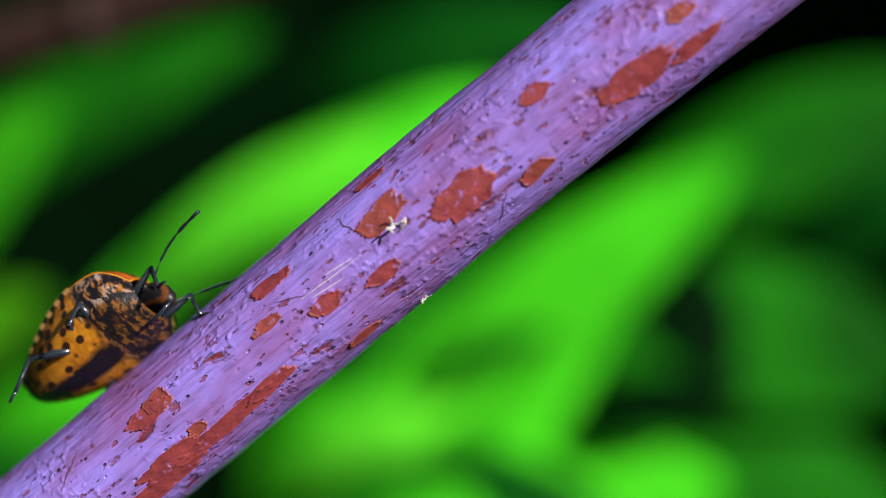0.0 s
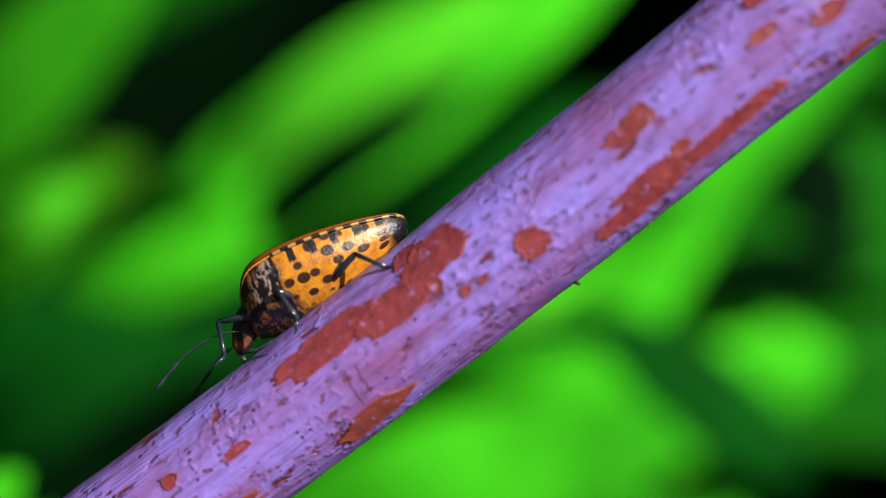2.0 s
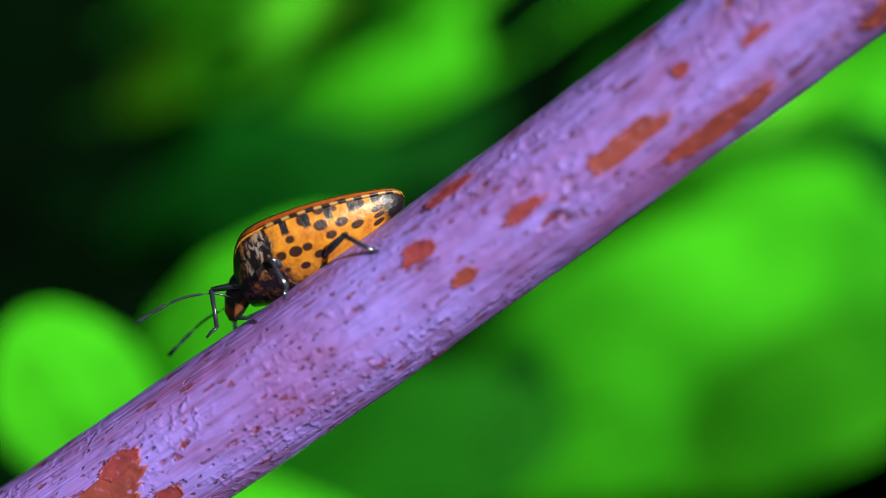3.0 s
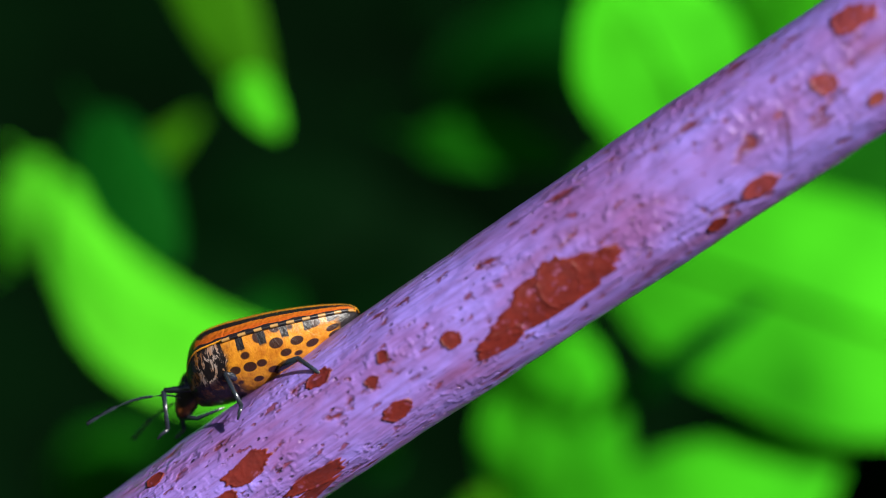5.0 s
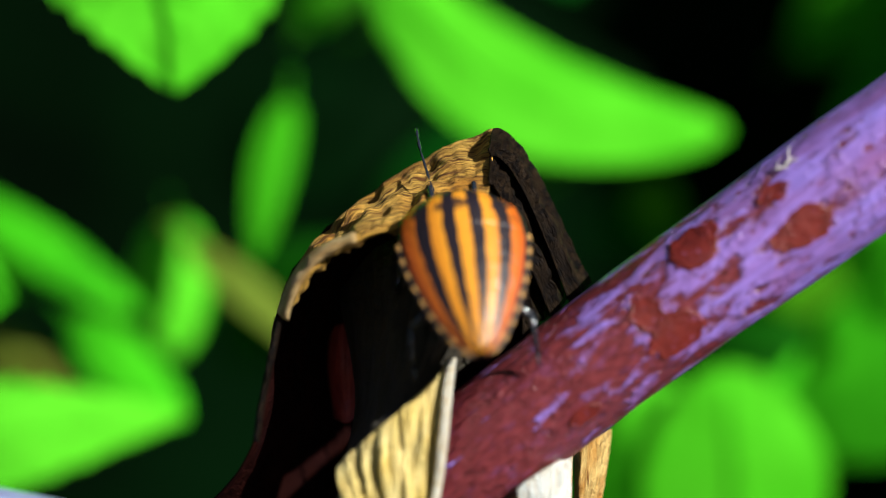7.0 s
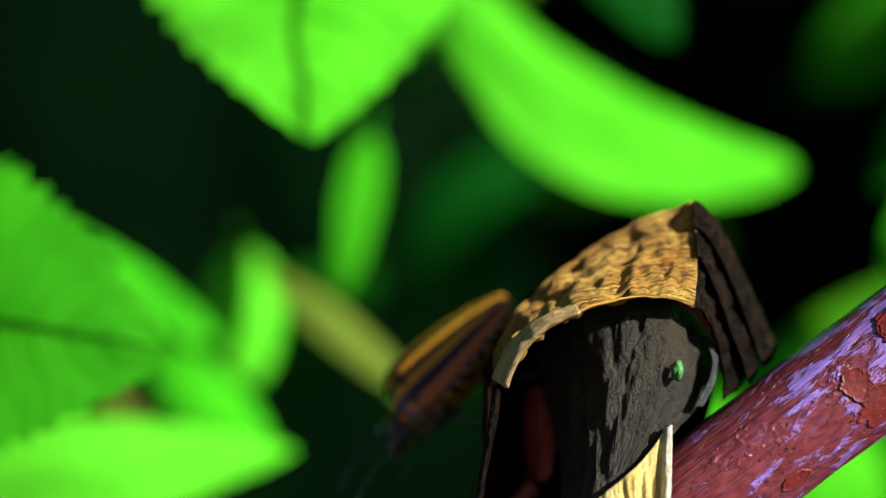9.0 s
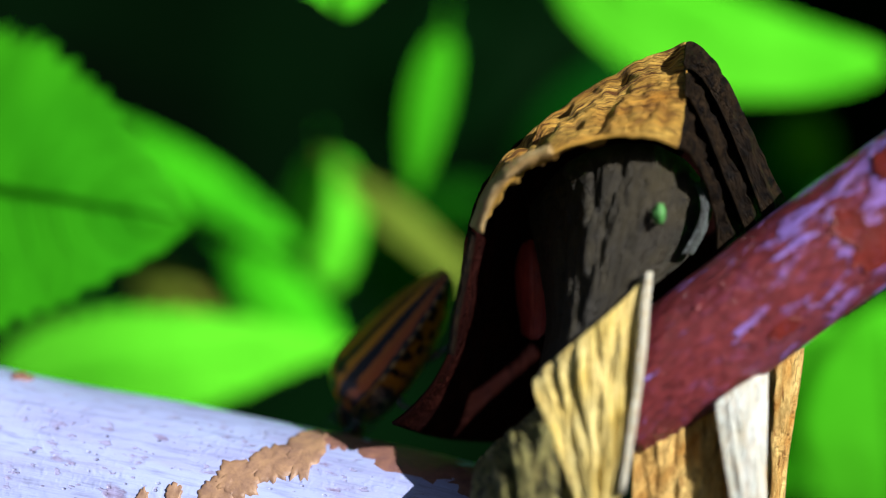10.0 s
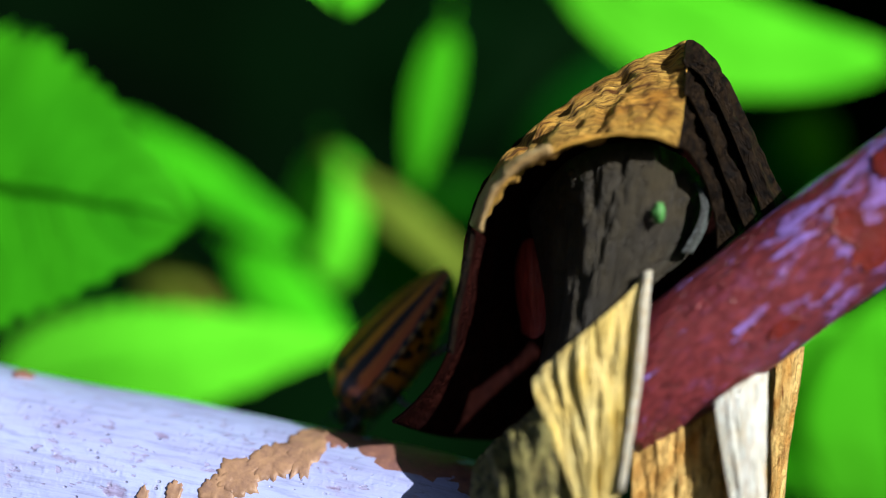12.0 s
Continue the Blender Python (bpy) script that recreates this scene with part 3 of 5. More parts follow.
def stem():
    root = thing("pale_stem", label="thick pale whitish stem with peeling tan bark", category="stem")
    bm = bmesh.new()
    nu, nv = 150, 64
    pts, uvs = [], []
    for i in range(nu):
        for j in range(nv):
            a = 2 * math.pi * j / nv + math.pi
            p, x = stem_point(i / (nu - 1), a)
            pts.append(p)
            uvs.append((x + 120, a * 6))
    vs = grid(bm, pts, nu, nv, uvs, wrap=2 * math.pi * 6)
    bm.faces.new(vs[:nv])
    bm.faces.new(vs[-nv:])
    part("bark", bm, M_STEM, root)
    return root


the_stem = stem()


def lower_stem():
    """The stem goes on down into the ground."""
    bm = bmesh.new()
    pts = smooth_line([V(-114, 4, -98.2), V(-104, 5, -104), V(-92, 8, -125), V(-84, 12, -180), V(-80, 18, -350), V(-78, 20, -720)], 40)
    tube(bm, pts, [5.9 + 0.09 * k for k in range(40)], 32)
    part("lower_stem", bm, M_STEM, the_stem)


lower_stem()


STEM_LINE = smooth_line(STEM, 97)


def stem_scar(root, x, deg, length, width, seed, mat, lift=0.05, name="bark_scar", label=""):
    """A ragged patch of bark on the pale stem."""
    s0 = min(range(97), key=lambda k: abs(STEM_LINE[k].x - x)) / 96
    per = 96 / (STEM_LINE[-1] - STEM_LINE[0]).length / 96
    bm = bmesh.new()
    pts, seg = [], 48
    for k, q in enumerate((0.0, 0.4, 0.75, 0.95, 1.08)):
        for n in range(seg):
            a = 2 * math.pi * n / seg
            f = 1 + 0.35 * noise.noise(V(math.cos(a) * 1.3, math.sin(a) * 1.3, seed)) + 0.35 * noise.noise(V(math.cos(a) * 4, math.sin(a) * 4, seed + 2)) + 0.14 * noise.noise(V(math.cos(a) * 9, math.sin(a) * 9, seed + 4))
            du, dv = math.cos(a) * length / 2 * f * q, math.sin(a) * width / 2 * f * q
            up = (lift if k < 4 else -0.05) + 0.06 * noise.noise(V(du * 2, dv * 2, seed)) * (k < 4)
            pts.append(stem_point(s0 + du * per, radians(deg) + dv / 6, up)[0])
    grid(bm, pts, 5, seg, wrap=True)
    bmesh.ops.remove_doubles(bm, verts=bm.verts[:], dist=1e-7)
    return part(name, bm, mat, root, label)


stem_scar(the_stem, -138.7, 80, 8.0, 3.4, 0, M_CRUST2, 0.05, 'bark_scar', 'brown bark patch')
stem_scar(the_stem, -141.6, 84, 3.6, 2.8, 1, M_CRUST2, 0.05, 'bark_scar', 'brown bark patch')
stem_scar(the_stem, -134.9, 74, 4.4, 3.0, 2, M_CRUST2, 0.05, 'bark_scar', 'brown bark patch')
stem_scar(the_stem, -143.1, 69, 2.9, 3.8, 3, M_CRUST, 0.12, 'crust', 'crumbly tan bark crust')
stem_scar(the_stem, -144.3, 53, 3.3, 2.3, 4, M_CRUST, 0.12, 'crust', 'crumbly tan bark crust')
stem_scar(the_stem, -145.3, 42, 3.3, 1.8, 5, M_CRUST, 0.12, 'crust', 'crumbly tan bark crust')
stem_scar(the_stem, -146.3, 33, 2.7, 1.6, 6, M_CRUST, 0.12, 'crust', 'crumbly tan bark crust')
stem_scar(the_stem, -148.1, 29, 1.0, 1.2, 7, M_CRUST, 0.12, 'crust', 'crumbly tan bark crust')
stem_scar(the_stem, -149.1, 24, 0.9, 1.0, 8, M_CRUST, 0.12, 'crust', 'crumbly tan bark crust')
stem_scar(the_stem, -157.0, 84, 1.0, 1.0, 9, M_CRUST2, 0.15, 'bark_scar', 'brown bark patch')

# ---------------------------------------------------------- the dead leaf
def sheet(name, root, rows, mat, wrinkle=0.25, seed=0.0, n=60, thick=0.14, label="", pleats=0, depth=0.0, across=False):
    """A curled sheet from 4 x 4 control points (a Bezier patch), wrinkled, with real thickness."""
    def bern(t):
        return ((1 - t) ** 3, 3 * t * (1 - t) ** 2, 3 * t * t * (1 - t), t ** 3)
    pts, uvs = [], []
    for i in range(n):
        bu = bern(i / (n - 1))
        for j in range(n):
            bv = bern(j / (n - 1))
            p = V(0, 0, 0)
            for a in range(4):
                for b in range(4):
                    p += Vector(rows[a][b]) * (bu[a] * bv[b])
            pts.append(p)
            uvs.append((j / (n - 1), i / (n - 1)))
    nor = []
    for i in range(n):
        for j in range(n):
            du = pts[min(i + 1, n - 1) * n + j] - pts[max(i - 1, 0) * n + j]
            dv = pts[i * n + min(j + 1, n - 1)] - pts[i * n + max(j - 1, 0)]
            c = du.cross(dv)
            nor.append(c.normalized() if c.length > 1e-9 else V(0, -1, 0))
    bm = bmesh.new()
    out = []
    for p, q, (u, v) in zip(pts, nor, uvs):
        crease = 1 - min(1.0, 4.0 * abs(noise.noise(V(u * 5.5, v * 1.3, seed + 21)))) + 0.6 * (1 - min(1.0, 4.0 * abs(noise.noise(V(u * 11, v * 2.4, seed + 33)))))
        w = wrinkle * (-0.55 * crease + 0.55 * noise.noise(V(u * 7, v * 2.2, seed)) + 0.35 * noise.noise(V(u * 15, v * 5, seed + 4)) + 0.2 * noise.noise(V(u * 34, v * 12, seed + 8)))
        if pleats:
            s = v + 0.05 * noise.noise(V(u * 3, v * 3, seed)) if across else u + 0.05 * noise.noise(V(u * 3, v * 3, seed))
            w += depth * (1 - 2 * abs(math.sin(math.pi * pleats * s)) ** 0.7) * (0.6 + 0.5 * noise.noise(V(u * 2, v * 2, seed + 50)))
        out.append(p + q * (w * min(1.0, 5 * min(u, 1 - u, v, 1 - v) + 0.22)))
    front = grid(bm, [p + q * thick / 2 for p, q in zip(out, nor)], n, n, uvs)
    back = grid(bm, [p - q * thick / 2 for p, q in zip(out, nor)], n, n, uvs)
    edge = [i for i in range(n)] + [i * n + n - 1 for i in range(1, n)] + [(n - 1) * n + j for j in range(n - 2, -1, -1)] + [i * n for i in range(n - 2, 0, -1)]
    for a, b in zip(edge, edge[1:] + edge[:1]):
        bm.faces.new((front[a], front[b], back[b], back[a]))
    bmesh.ops.remove_doubles(bm, verts=bm.verts[:], dist=1e-6)
    return part(name, bm, mat, root, label)


def dead_leaf():
    root = thing("dead_leaf", label="curled dry brown leaf draped over the fork of the stems", category="leaf")
    # gold side against dark folds: the lit and shaded sides differ by colour
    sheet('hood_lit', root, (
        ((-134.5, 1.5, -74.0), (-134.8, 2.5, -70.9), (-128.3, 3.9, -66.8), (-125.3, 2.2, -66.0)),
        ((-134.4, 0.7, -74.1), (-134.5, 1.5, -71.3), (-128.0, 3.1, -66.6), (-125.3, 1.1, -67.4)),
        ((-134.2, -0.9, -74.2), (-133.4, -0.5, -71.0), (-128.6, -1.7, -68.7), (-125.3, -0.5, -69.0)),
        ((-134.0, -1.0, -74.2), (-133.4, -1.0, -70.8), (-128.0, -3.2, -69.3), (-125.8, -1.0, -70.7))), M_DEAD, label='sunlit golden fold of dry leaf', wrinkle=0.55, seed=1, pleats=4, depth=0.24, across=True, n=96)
    sheet('brim_edge', root, (
        ((-134.5, 0.2, -74.0), (-133.8, -0.8, -72.0), (-133.1, -1.1, -71.2), (-131.0, -1.8, -70.6)),
        ((-134.2, -0.9, -74.1), (-133.7, -1.8, -72.2), (-132.9, -2.0, -71.4), (-130.9, -2.6, -70.8)),
        ((-134.1, -1.3, -74.2), (-133.6, -2.2, -72.5), (-132.8, -2.2, -71.5), (-130.9, -2.7, -70.9)),
        ((-133.9, -1.0, -74.3), (-133.6, -1.8, -72.7), (-132.8, -1.8, -71.6), (-130.9, -2.2, -70.9))), M_EDGE, label='pale curled brim of dry leaf', wrinkle=0.08, seed=11, n=30)
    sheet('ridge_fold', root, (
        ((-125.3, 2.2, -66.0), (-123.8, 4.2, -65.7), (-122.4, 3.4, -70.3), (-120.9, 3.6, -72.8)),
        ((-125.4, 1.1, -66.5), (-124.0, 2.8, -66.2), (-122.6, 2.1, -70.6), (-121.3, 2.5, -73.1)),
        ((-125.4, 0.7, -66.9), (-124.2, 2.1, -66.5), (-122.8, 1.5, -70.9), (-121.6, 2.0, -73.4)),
        ((-125.4, 1.0, -67.2), (-124.4, 2.0, -66.9), (-122.9, 1.5, -71.1), (-121.9, 2.2, -73.6))), M_DEAD_R, label='outer fold of dry leaf, shade put in its dark colour', wrinkle=0.3, seed=2, pleats=2, depth=0.25, across=True, n=64)
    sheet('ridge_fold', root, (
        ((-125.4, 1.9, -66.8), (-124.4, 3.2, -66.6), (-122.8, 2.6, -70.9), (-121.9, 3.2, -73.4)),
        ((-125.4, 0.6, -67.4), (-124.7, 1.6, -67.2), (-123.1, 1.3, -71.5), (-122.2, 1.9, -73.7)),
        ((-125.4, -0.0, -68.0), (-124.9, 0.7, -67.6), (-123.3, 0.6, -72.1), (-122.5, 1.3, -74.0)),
        ((-125.4, 0.0, -68.5), (-125.1, 0.5, -68.1), (-123.4, 0.6, -72.8), (-122.7, 1.4, -74.3))), M_DEAD_R, label='middle fold of dry leaf, shade put in its dark colour', wrinkle=0.3, seed=22, pleats=2, depth=0.25, across=True, n=64)
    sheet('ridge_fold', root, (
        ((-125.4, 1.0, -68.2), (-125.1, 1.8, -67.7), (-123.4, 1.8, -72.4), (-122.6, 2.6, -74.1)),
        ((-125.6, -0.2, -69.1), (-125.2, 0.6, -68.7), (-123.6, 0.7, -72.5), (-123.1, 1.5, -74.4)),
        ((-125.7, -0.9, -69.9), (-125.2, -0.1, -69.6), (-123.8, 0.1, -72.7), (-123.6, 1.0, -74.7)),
        ((-125.7, -1.0, -70.7), (-125.2, -0.3, -70.5), (-123.9, 0.0, -72.8), (-124.0, 1.0, -75.0))), M_DEAD_R, label='inner fold of dry leaf, shade put in its dark colour', wrinkle=0.3, seed=32, pleats=2, depth=0.2, across=True, n=64)
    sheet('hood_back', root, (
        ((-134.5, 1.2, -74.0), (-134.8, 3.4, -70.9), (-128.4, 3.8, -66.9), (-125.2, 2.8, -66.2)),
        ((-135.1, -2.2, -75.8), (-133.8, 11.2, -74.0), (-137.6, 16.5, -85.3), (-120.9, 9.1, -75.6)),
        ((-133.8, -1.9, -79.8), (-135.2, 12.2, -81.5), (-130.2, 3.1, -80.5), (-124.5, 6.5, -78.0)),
        ((-138.0, 1.0, -82.7), (-136.1, 8.3, -85.0), (-130.2, 3.7, -84.1), (-126.0, 5.0, -82.3))), M_DEAD_D, label='inside of the dry leaf, shade put in its near black colour', wrinkle=0.4, seed=3, pleats=4, depth=0.2, n=80)
    sheet('wall_edge', root, (
        ((-134.5, -0.4, -74.2), (-134.5, -1.1, -75.5), (-135.1, -1.4, -77.5), (-135.3, -1.3, -79.4)),
        ((-134.4, -0.7, -74.2), (-134.4, -1.5, -75.4), (-135.0, -1.7, -77.4), (-135.2, -1.6, -79.4)),
        ((-134.3, -0.8, -74.2), (-134.3, -1.8, -75.4), (-135.0, -1.8, -77.4), (-135.1, -1.7, -79.3)),
        ((-134.3, -0.7, -74.3), (-134.2, -1.8, -75.4), (-134.9, -1.6, -77.5), (-135.1, -1.6, -79.4))), M_DEAD_R, label='thin torn edge of the dry leaf', wrinkle=0.1, seed=14, n=30)
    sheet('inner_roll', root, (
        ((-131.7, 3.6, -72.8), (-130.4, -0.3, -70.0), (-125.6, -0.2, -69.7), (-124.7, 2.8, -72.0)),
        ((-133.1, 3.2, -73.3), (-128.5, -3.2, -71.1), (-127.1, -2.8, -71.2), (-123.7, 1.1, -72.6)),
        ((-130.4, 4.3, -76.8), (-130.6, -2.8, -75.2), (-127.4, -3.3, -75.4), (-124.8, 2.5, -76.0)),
        ((-131.6, -1.2, -80.4), (-130.0, -3.1, -78.7), (-128.7, -3.2, -77.8), (-126.9, -1.5, -76.2))), M_DEAD_I, label='rolled inner fold of dry leaf, shade put in its dark colour', wrinkle=0.28, seed=4, pleats=9, depth=0.05, n=110)
    # rim strip whose blue-grey colour carries the highlight on the roll's edge
    sheet('inner_rim', root, (
        ((-124.6, 2.4, -72.0), (-124.2, 0.5, -72.6), (-123.9, 1.1, -73.4), (-125.1, 0.3, -75.2)),
        ((-124.8, 1.6, -72.0), (-124.4, -0.2, -72.6), (-124.1, 0.4, -73.3), (-125.3, -0.4, -75.1)),
        ((-124.9, 1.3, -72.1), (-124.5, -0.5, -72.7), (-124.2, -0.1, -73.3), (-125.4, -0.6, -75.1)),
        ((-125.0, 1.3, -72.2), (-124.7, -0.3, -72.7), (-124.3, -0.1, -73.3), (-125.5, -0.5, -75.1))), M_RIMGREY, label='grey rim of the rolled leaf, bluish highlight put in its colour', wrinkle=0.08, seed=15, n=24)
    sheet('straw_flap', root, (
        ((-131.6, -2.4, -80.2), (-130.1, -3.1, -78.6), (-128.5, -3.8, -77.7), (-127.0, -1.8, -75.9)),
        ((-131.9, -3.6, -80.5), (-130.1, -4.3, -80.9), (-128.2, -3.8, -78.9), (-127.3, -3.3, -79.1)),
        ((-130.5, -3.9, -83.0), (-129.3, -4.2, -83.2), (-128.2, -4.4, -82.0), (-127.1, -3.5, -80.8)),
        ((-129.9, -3.7, -85.2), (-129.2, -4.3, -85.1), (-128.7, -3.9, -85.3), (-128.1, -3.6, -85.0))), M_DEAD_Y, label='pale straw coloured flap of dry leaf', wrinkle=0.34, seed=5, pleats=5, depth=0.09, n=90)
    sheet('curled_edge', root, (
        ((-127.1, -1.9, -75.9), (-127.5, -3.4, -78.7), (-127.2, -3.5, -78.6), (-128.1, -3.8, -84.7)),
        ((-127.0, -2.5, -75.8), (-127.4, -4.0, -78.7), (-127.1, -4.0, -78.6), (-128.0, -4.4, -84.5)),
        ((-126.9, -2.4, -75.8), (-127.2, -3.9, -78.7), (-127.0, -3.9, -78.6), (-128.0, -4.3, -84.6)),
        ((-126.8, -1.6, -75.8), (-127.1, -3.2, -78.8), (-126.9, -3.1, -78.6), (-127.9, -3.6, -84.7))), M_PALE, label='pale curled edge of dry leaf', wrinkle=0.05, seed=6, n=30)
    sheet('hanging_flap', root, (
        ((-127.5, -0.8, -82.8), (-125.7, -1.0, -81.2), (-123.7, -0.7, -80.5), (-121.8, 1.2, -79.6)),
        ((-127.5, -1.7, -84.4), (-125.7, -2.0, -83.3), (-123.6, -1.5, -82.8), (-121.9, 0.2, -82.3)),
        ((-127.6, -1.9, -86.1), (-125.7, -2.1, -85.4), (-123.5, -1.6, -85.1), (-121.9, 0.0, -85.0)),
        ((-127.7, -1.2, -88.0), (-125.6, -1.5, -87.7), (-123.3, -0.9, -87.7), (-121.9, 0.6, -87.9))), M_DEAD_B, label='brown and straw flap hanging below the branch', wrinkle=0.34, seed=7, pleats=6, depth=0.16, n=80)
    sheet('pale_flap', root, (
        ((-124.2, -2.1, -81.2), (-123.6, -2.1, -80.6), (-122.4, -2.0, -80.0), (-121.9, -0.2, -80.0)),
        ((-123.9, -2.6, -83.0), (-123.3, -2.6, -82.6), (-122.4, -2.5, -82.3), (-122.0, -0.7, -82.4)),
        ((-123.6, -2.6, -84.9), (-123.0, -2.6, -84.7), (-122.4, -2.4, -84.6), (-122.0, -0.7, -84.7)),
        ((-123.2, -2.0, -87.0), (-122.7, -2.0, -86.9), (-122.3, -1.9, -87.1), (-121.9, -0.2, -87.2))), M_WHITE, label='bleached whitish strip of dry leaf', wrinkle=0.22, seed=12, n=48)
    sheet('side_fold', root, (
        ((-121.6, 3.0, -80.4), (-121.7, -0.3, -79.8), (-120.7, 1.3, -79.4), (-120.0, 4.0, -79.4)),
        ((-121.6, 2.3, -82.5), (-121.8, -0.8, -82.1), (-120.7, 0.4, -82.0), (-120.2, 3.4, -81.5)),
        ((-121.6, 2.7, -83.2), (-121.6, -1.0, -82.5), (-121.1, 1.2, -83.5), (-120.6, 3.5, -82.7)),
        ((-121.8, 2.6, -86.5), (-121.7, -0.3, -86.1), (-121.4, 1.2, -86.2), (-120.9, 3.2, -86.3))), M_DEAD_B, label='narrow side fold of dry leaf', wrinkle=0.2, seed=8, pleats=3, depth=0.2, n=48)
    sheet('olive_lobe', root, (
        ((-134.0, -1.0, -83.9), (-133.2, -1.3, -82.9), (-132.0, -2.4, -81.9), (-130.8, -2.0, -81.0)),
        ((-134.1, -3.6, -84.2), (-133.2, -4.4, -83.4), (-130.4, -9.1, -81.3), (-130.2, -3.7, -82.5)),
        ((-134.2, -2.4, -85.3), (-131.2, -7.5, -85.6), (-132.6, -4.1, -83.2), (-129.8, -3.1, -83.7)),
        ((-134.4, -2.0, -86.6), (-132.7, -4.4, -86.2), (-131.3, -3.8, -86.4), (-129.3, -2.5, -85.7))), M_DEAD_O, label='olive brown lobe folded against the pale stem', wrinkle=0.32, seed=9, pleats=4, depth=0.2, n=80)
    sheet('red_spot', root, (
        ((-132.5, 4.4, -74.9), (-132.2, 3.7, -74.6), (-131.8, 4.0, -74.6), (-131.5, 4.2, -75.1)),
        ((-133.1, 4.1, -75.9), (-132.2, 2.4, -75.9), (-131.5, 3.0, -75.6), (-131.1, 3.6, -76.0)),
        ((-132.6, 4.1, -78.0), (-132.0, 2.4, -78.1), (-131.5, 3.0, -78.2), (-131.4, 3.6, -77.9)),
        ((-132.5, 4.4, -79.0), (-131.9, 3.7, -79.2), (-131.9, 4.0, -79.3), (-131.5, 4.2, -78.8))), M_RED, label='dull red patch inside the dry leaf', wrinkle=0.15, seed=10, n=30)
    sheet('green_speck', root, (
        ((-126.8, -1.3, -73.3), (-126.6, -1.6, -73.0), (-126.4, -1.7, -72.9), (-126.3, -1.2, -73.2)),
        ((-126.8, -1.7, -73.4), (-126.6, -2.0, -73.3), (-126.4, -2.1, -73.2), (-126.3, -1.6, -73.3)),
        ((-126.7, -1.7, -73.6), (-126.6, -2.0, -73.6), (-126.4, -2.1, -73.6), (-126.3, -1.6, -73.5)),
        ((-126.7, -1.3, -73.7), (-126.6, -1.6, -73.9), (-126.4, -1.7, -73.9), (-126.3, -1.2, -73.6))), M_SPECK, label='small green speck on the inner fold', wrinkle=0.08, seed=13, n=14)
    return root


the_dead_leaf = dead_leaf()


# ------------------------------------------------------------ green leaves
def leaf(base, tip, width, mat, shape="ovate", tilt=0.0, bend=0.0, cup=0.12, teeth=0, seed=0, label="", name="green_leaf"):
    """A leaf blade from base to tip (mm), facing the light side, with midrib and toothed margin."""
    base, tip = Vector(base), Vector(tip)
    ax = tip - base
    length = ax.length
    ax.normalize()
    face = V(0, -1, 0.25)
    face = (face - ax * face.dot(ax)).normalized()
    side = ax.cross(face).normalized()
    face2 = face * math.cos(radians(tilt)) + side * math.sin(radians(tilt))
    side = ax.cross(face2).normalized()
    root = thing(name, label=label or "bright green leaf out of focus behind the branch", category="leaf")
    nu, nv = (150 if teeth else 40), 11
    pts, mid = [], []
    for i in range(nu):
        s = i / (nu - 1)
        if shape == "ovate":
            w = math.sin(math.pi * min(s, 1) ** 0.62) ** 0.8
        elif shape == "lance":
            w = math.sin(math.pi * s ** 0.85) ** 0.62
        else:
            w = math.sin(math.pi * s) ** 0.5
        w = max(w, 0.004) * width / 2
        if teeth:
            ph = (s * teeth + 0.5 * noise.noise(V(s * 6, seed, 4))) % 1.0
            w *= 1 + (0.13 + 0.08 * noise.noise(V(s * 11, seed, 2))) * (ph - 0.6) + 0.06 * noise.noise(V(s * 9, seed, 0))
        else:
            w *= 1 + 0.10 * noise.noise(V(s * 4, seed, 0))
        c = base + ax * (s * length) + side * (bend * 4 * s * (1 - s)) - face2 * (0.10 * length * (2 * s - 1) ** 2)
        mid.append(c + face2 * 0.02 * width)
        for j in range(nv):
            q = -1 + 2 * j / (nv - 1)
            ripple = 0.03 * width * noise.noise(V(s * 5, q * 2, seed + 3))
            pts.append(c + side * (q * w) - face2 * (cup * w * abs(q) ** 1.3) + face2 * ripple)
    bm = bmesh.new()
    grid(bm, pts, nu, nv)
    part("blade", bm, mat, root)
    bm = bmesh.new()
    rad = max(0.012 * width, 0.1)
    tube(bm, [base - ax * 0.12 * length] + mid[::4], [rad * 1.6] + [rad * (1.3 - 1.0 * k / len(mid[::4])) for k in range(len(mid[::4]))], 6)
    part("midrib", bm, mat, root)
    if teeth:
        # side veins that arch from the midrib to the margin, on both halves
        for k in range(12, nu - 18, 14):
            for half in (-1, 1):
                line = []
                for n in range(6):
                    j = 5 + half * n * 0.9
                    i = min(nu - 1, int(k + 3.2 * n + 0.35 * n * n))
                    lo = int(math.floor(j))
                    p = pts[i * nv + lo].lerp(pts[i * nv + lo + 1], j - lo)
                    line.append(p + face2 * 0.05 * rad)
                bm = bmesh.new()
                tube(bm, line, [rad * (0.55 - 0.08 * n) for n in range(6)], 5)
                part("vein", bm, mat, root)
    return root


leaf((-87.9, 127.0, -15.0), (-25.0, 123.0, 26.0), 18.8, M_LEAF, 'lance', seed=0)
leaf((-71.8, 123.0, -2.2), (-38.0, 119.0, 20.3), 11.6, M_LEAF_Y, 'lance', seed=1, label='yellow-green sunlit leaf out of focus behind the branch')
leaf((-116.2, 132.0, 8.6), (-56.7, 128.0, 35.4), 13.9, M_LEAF_M, 'lance', seed=2, label='green leaf out of focus behind the branch, half shade put in its colour')
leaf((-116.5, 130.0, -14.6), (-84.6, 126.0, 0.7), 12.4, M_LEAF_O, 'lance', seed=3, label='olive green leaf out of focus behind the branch')
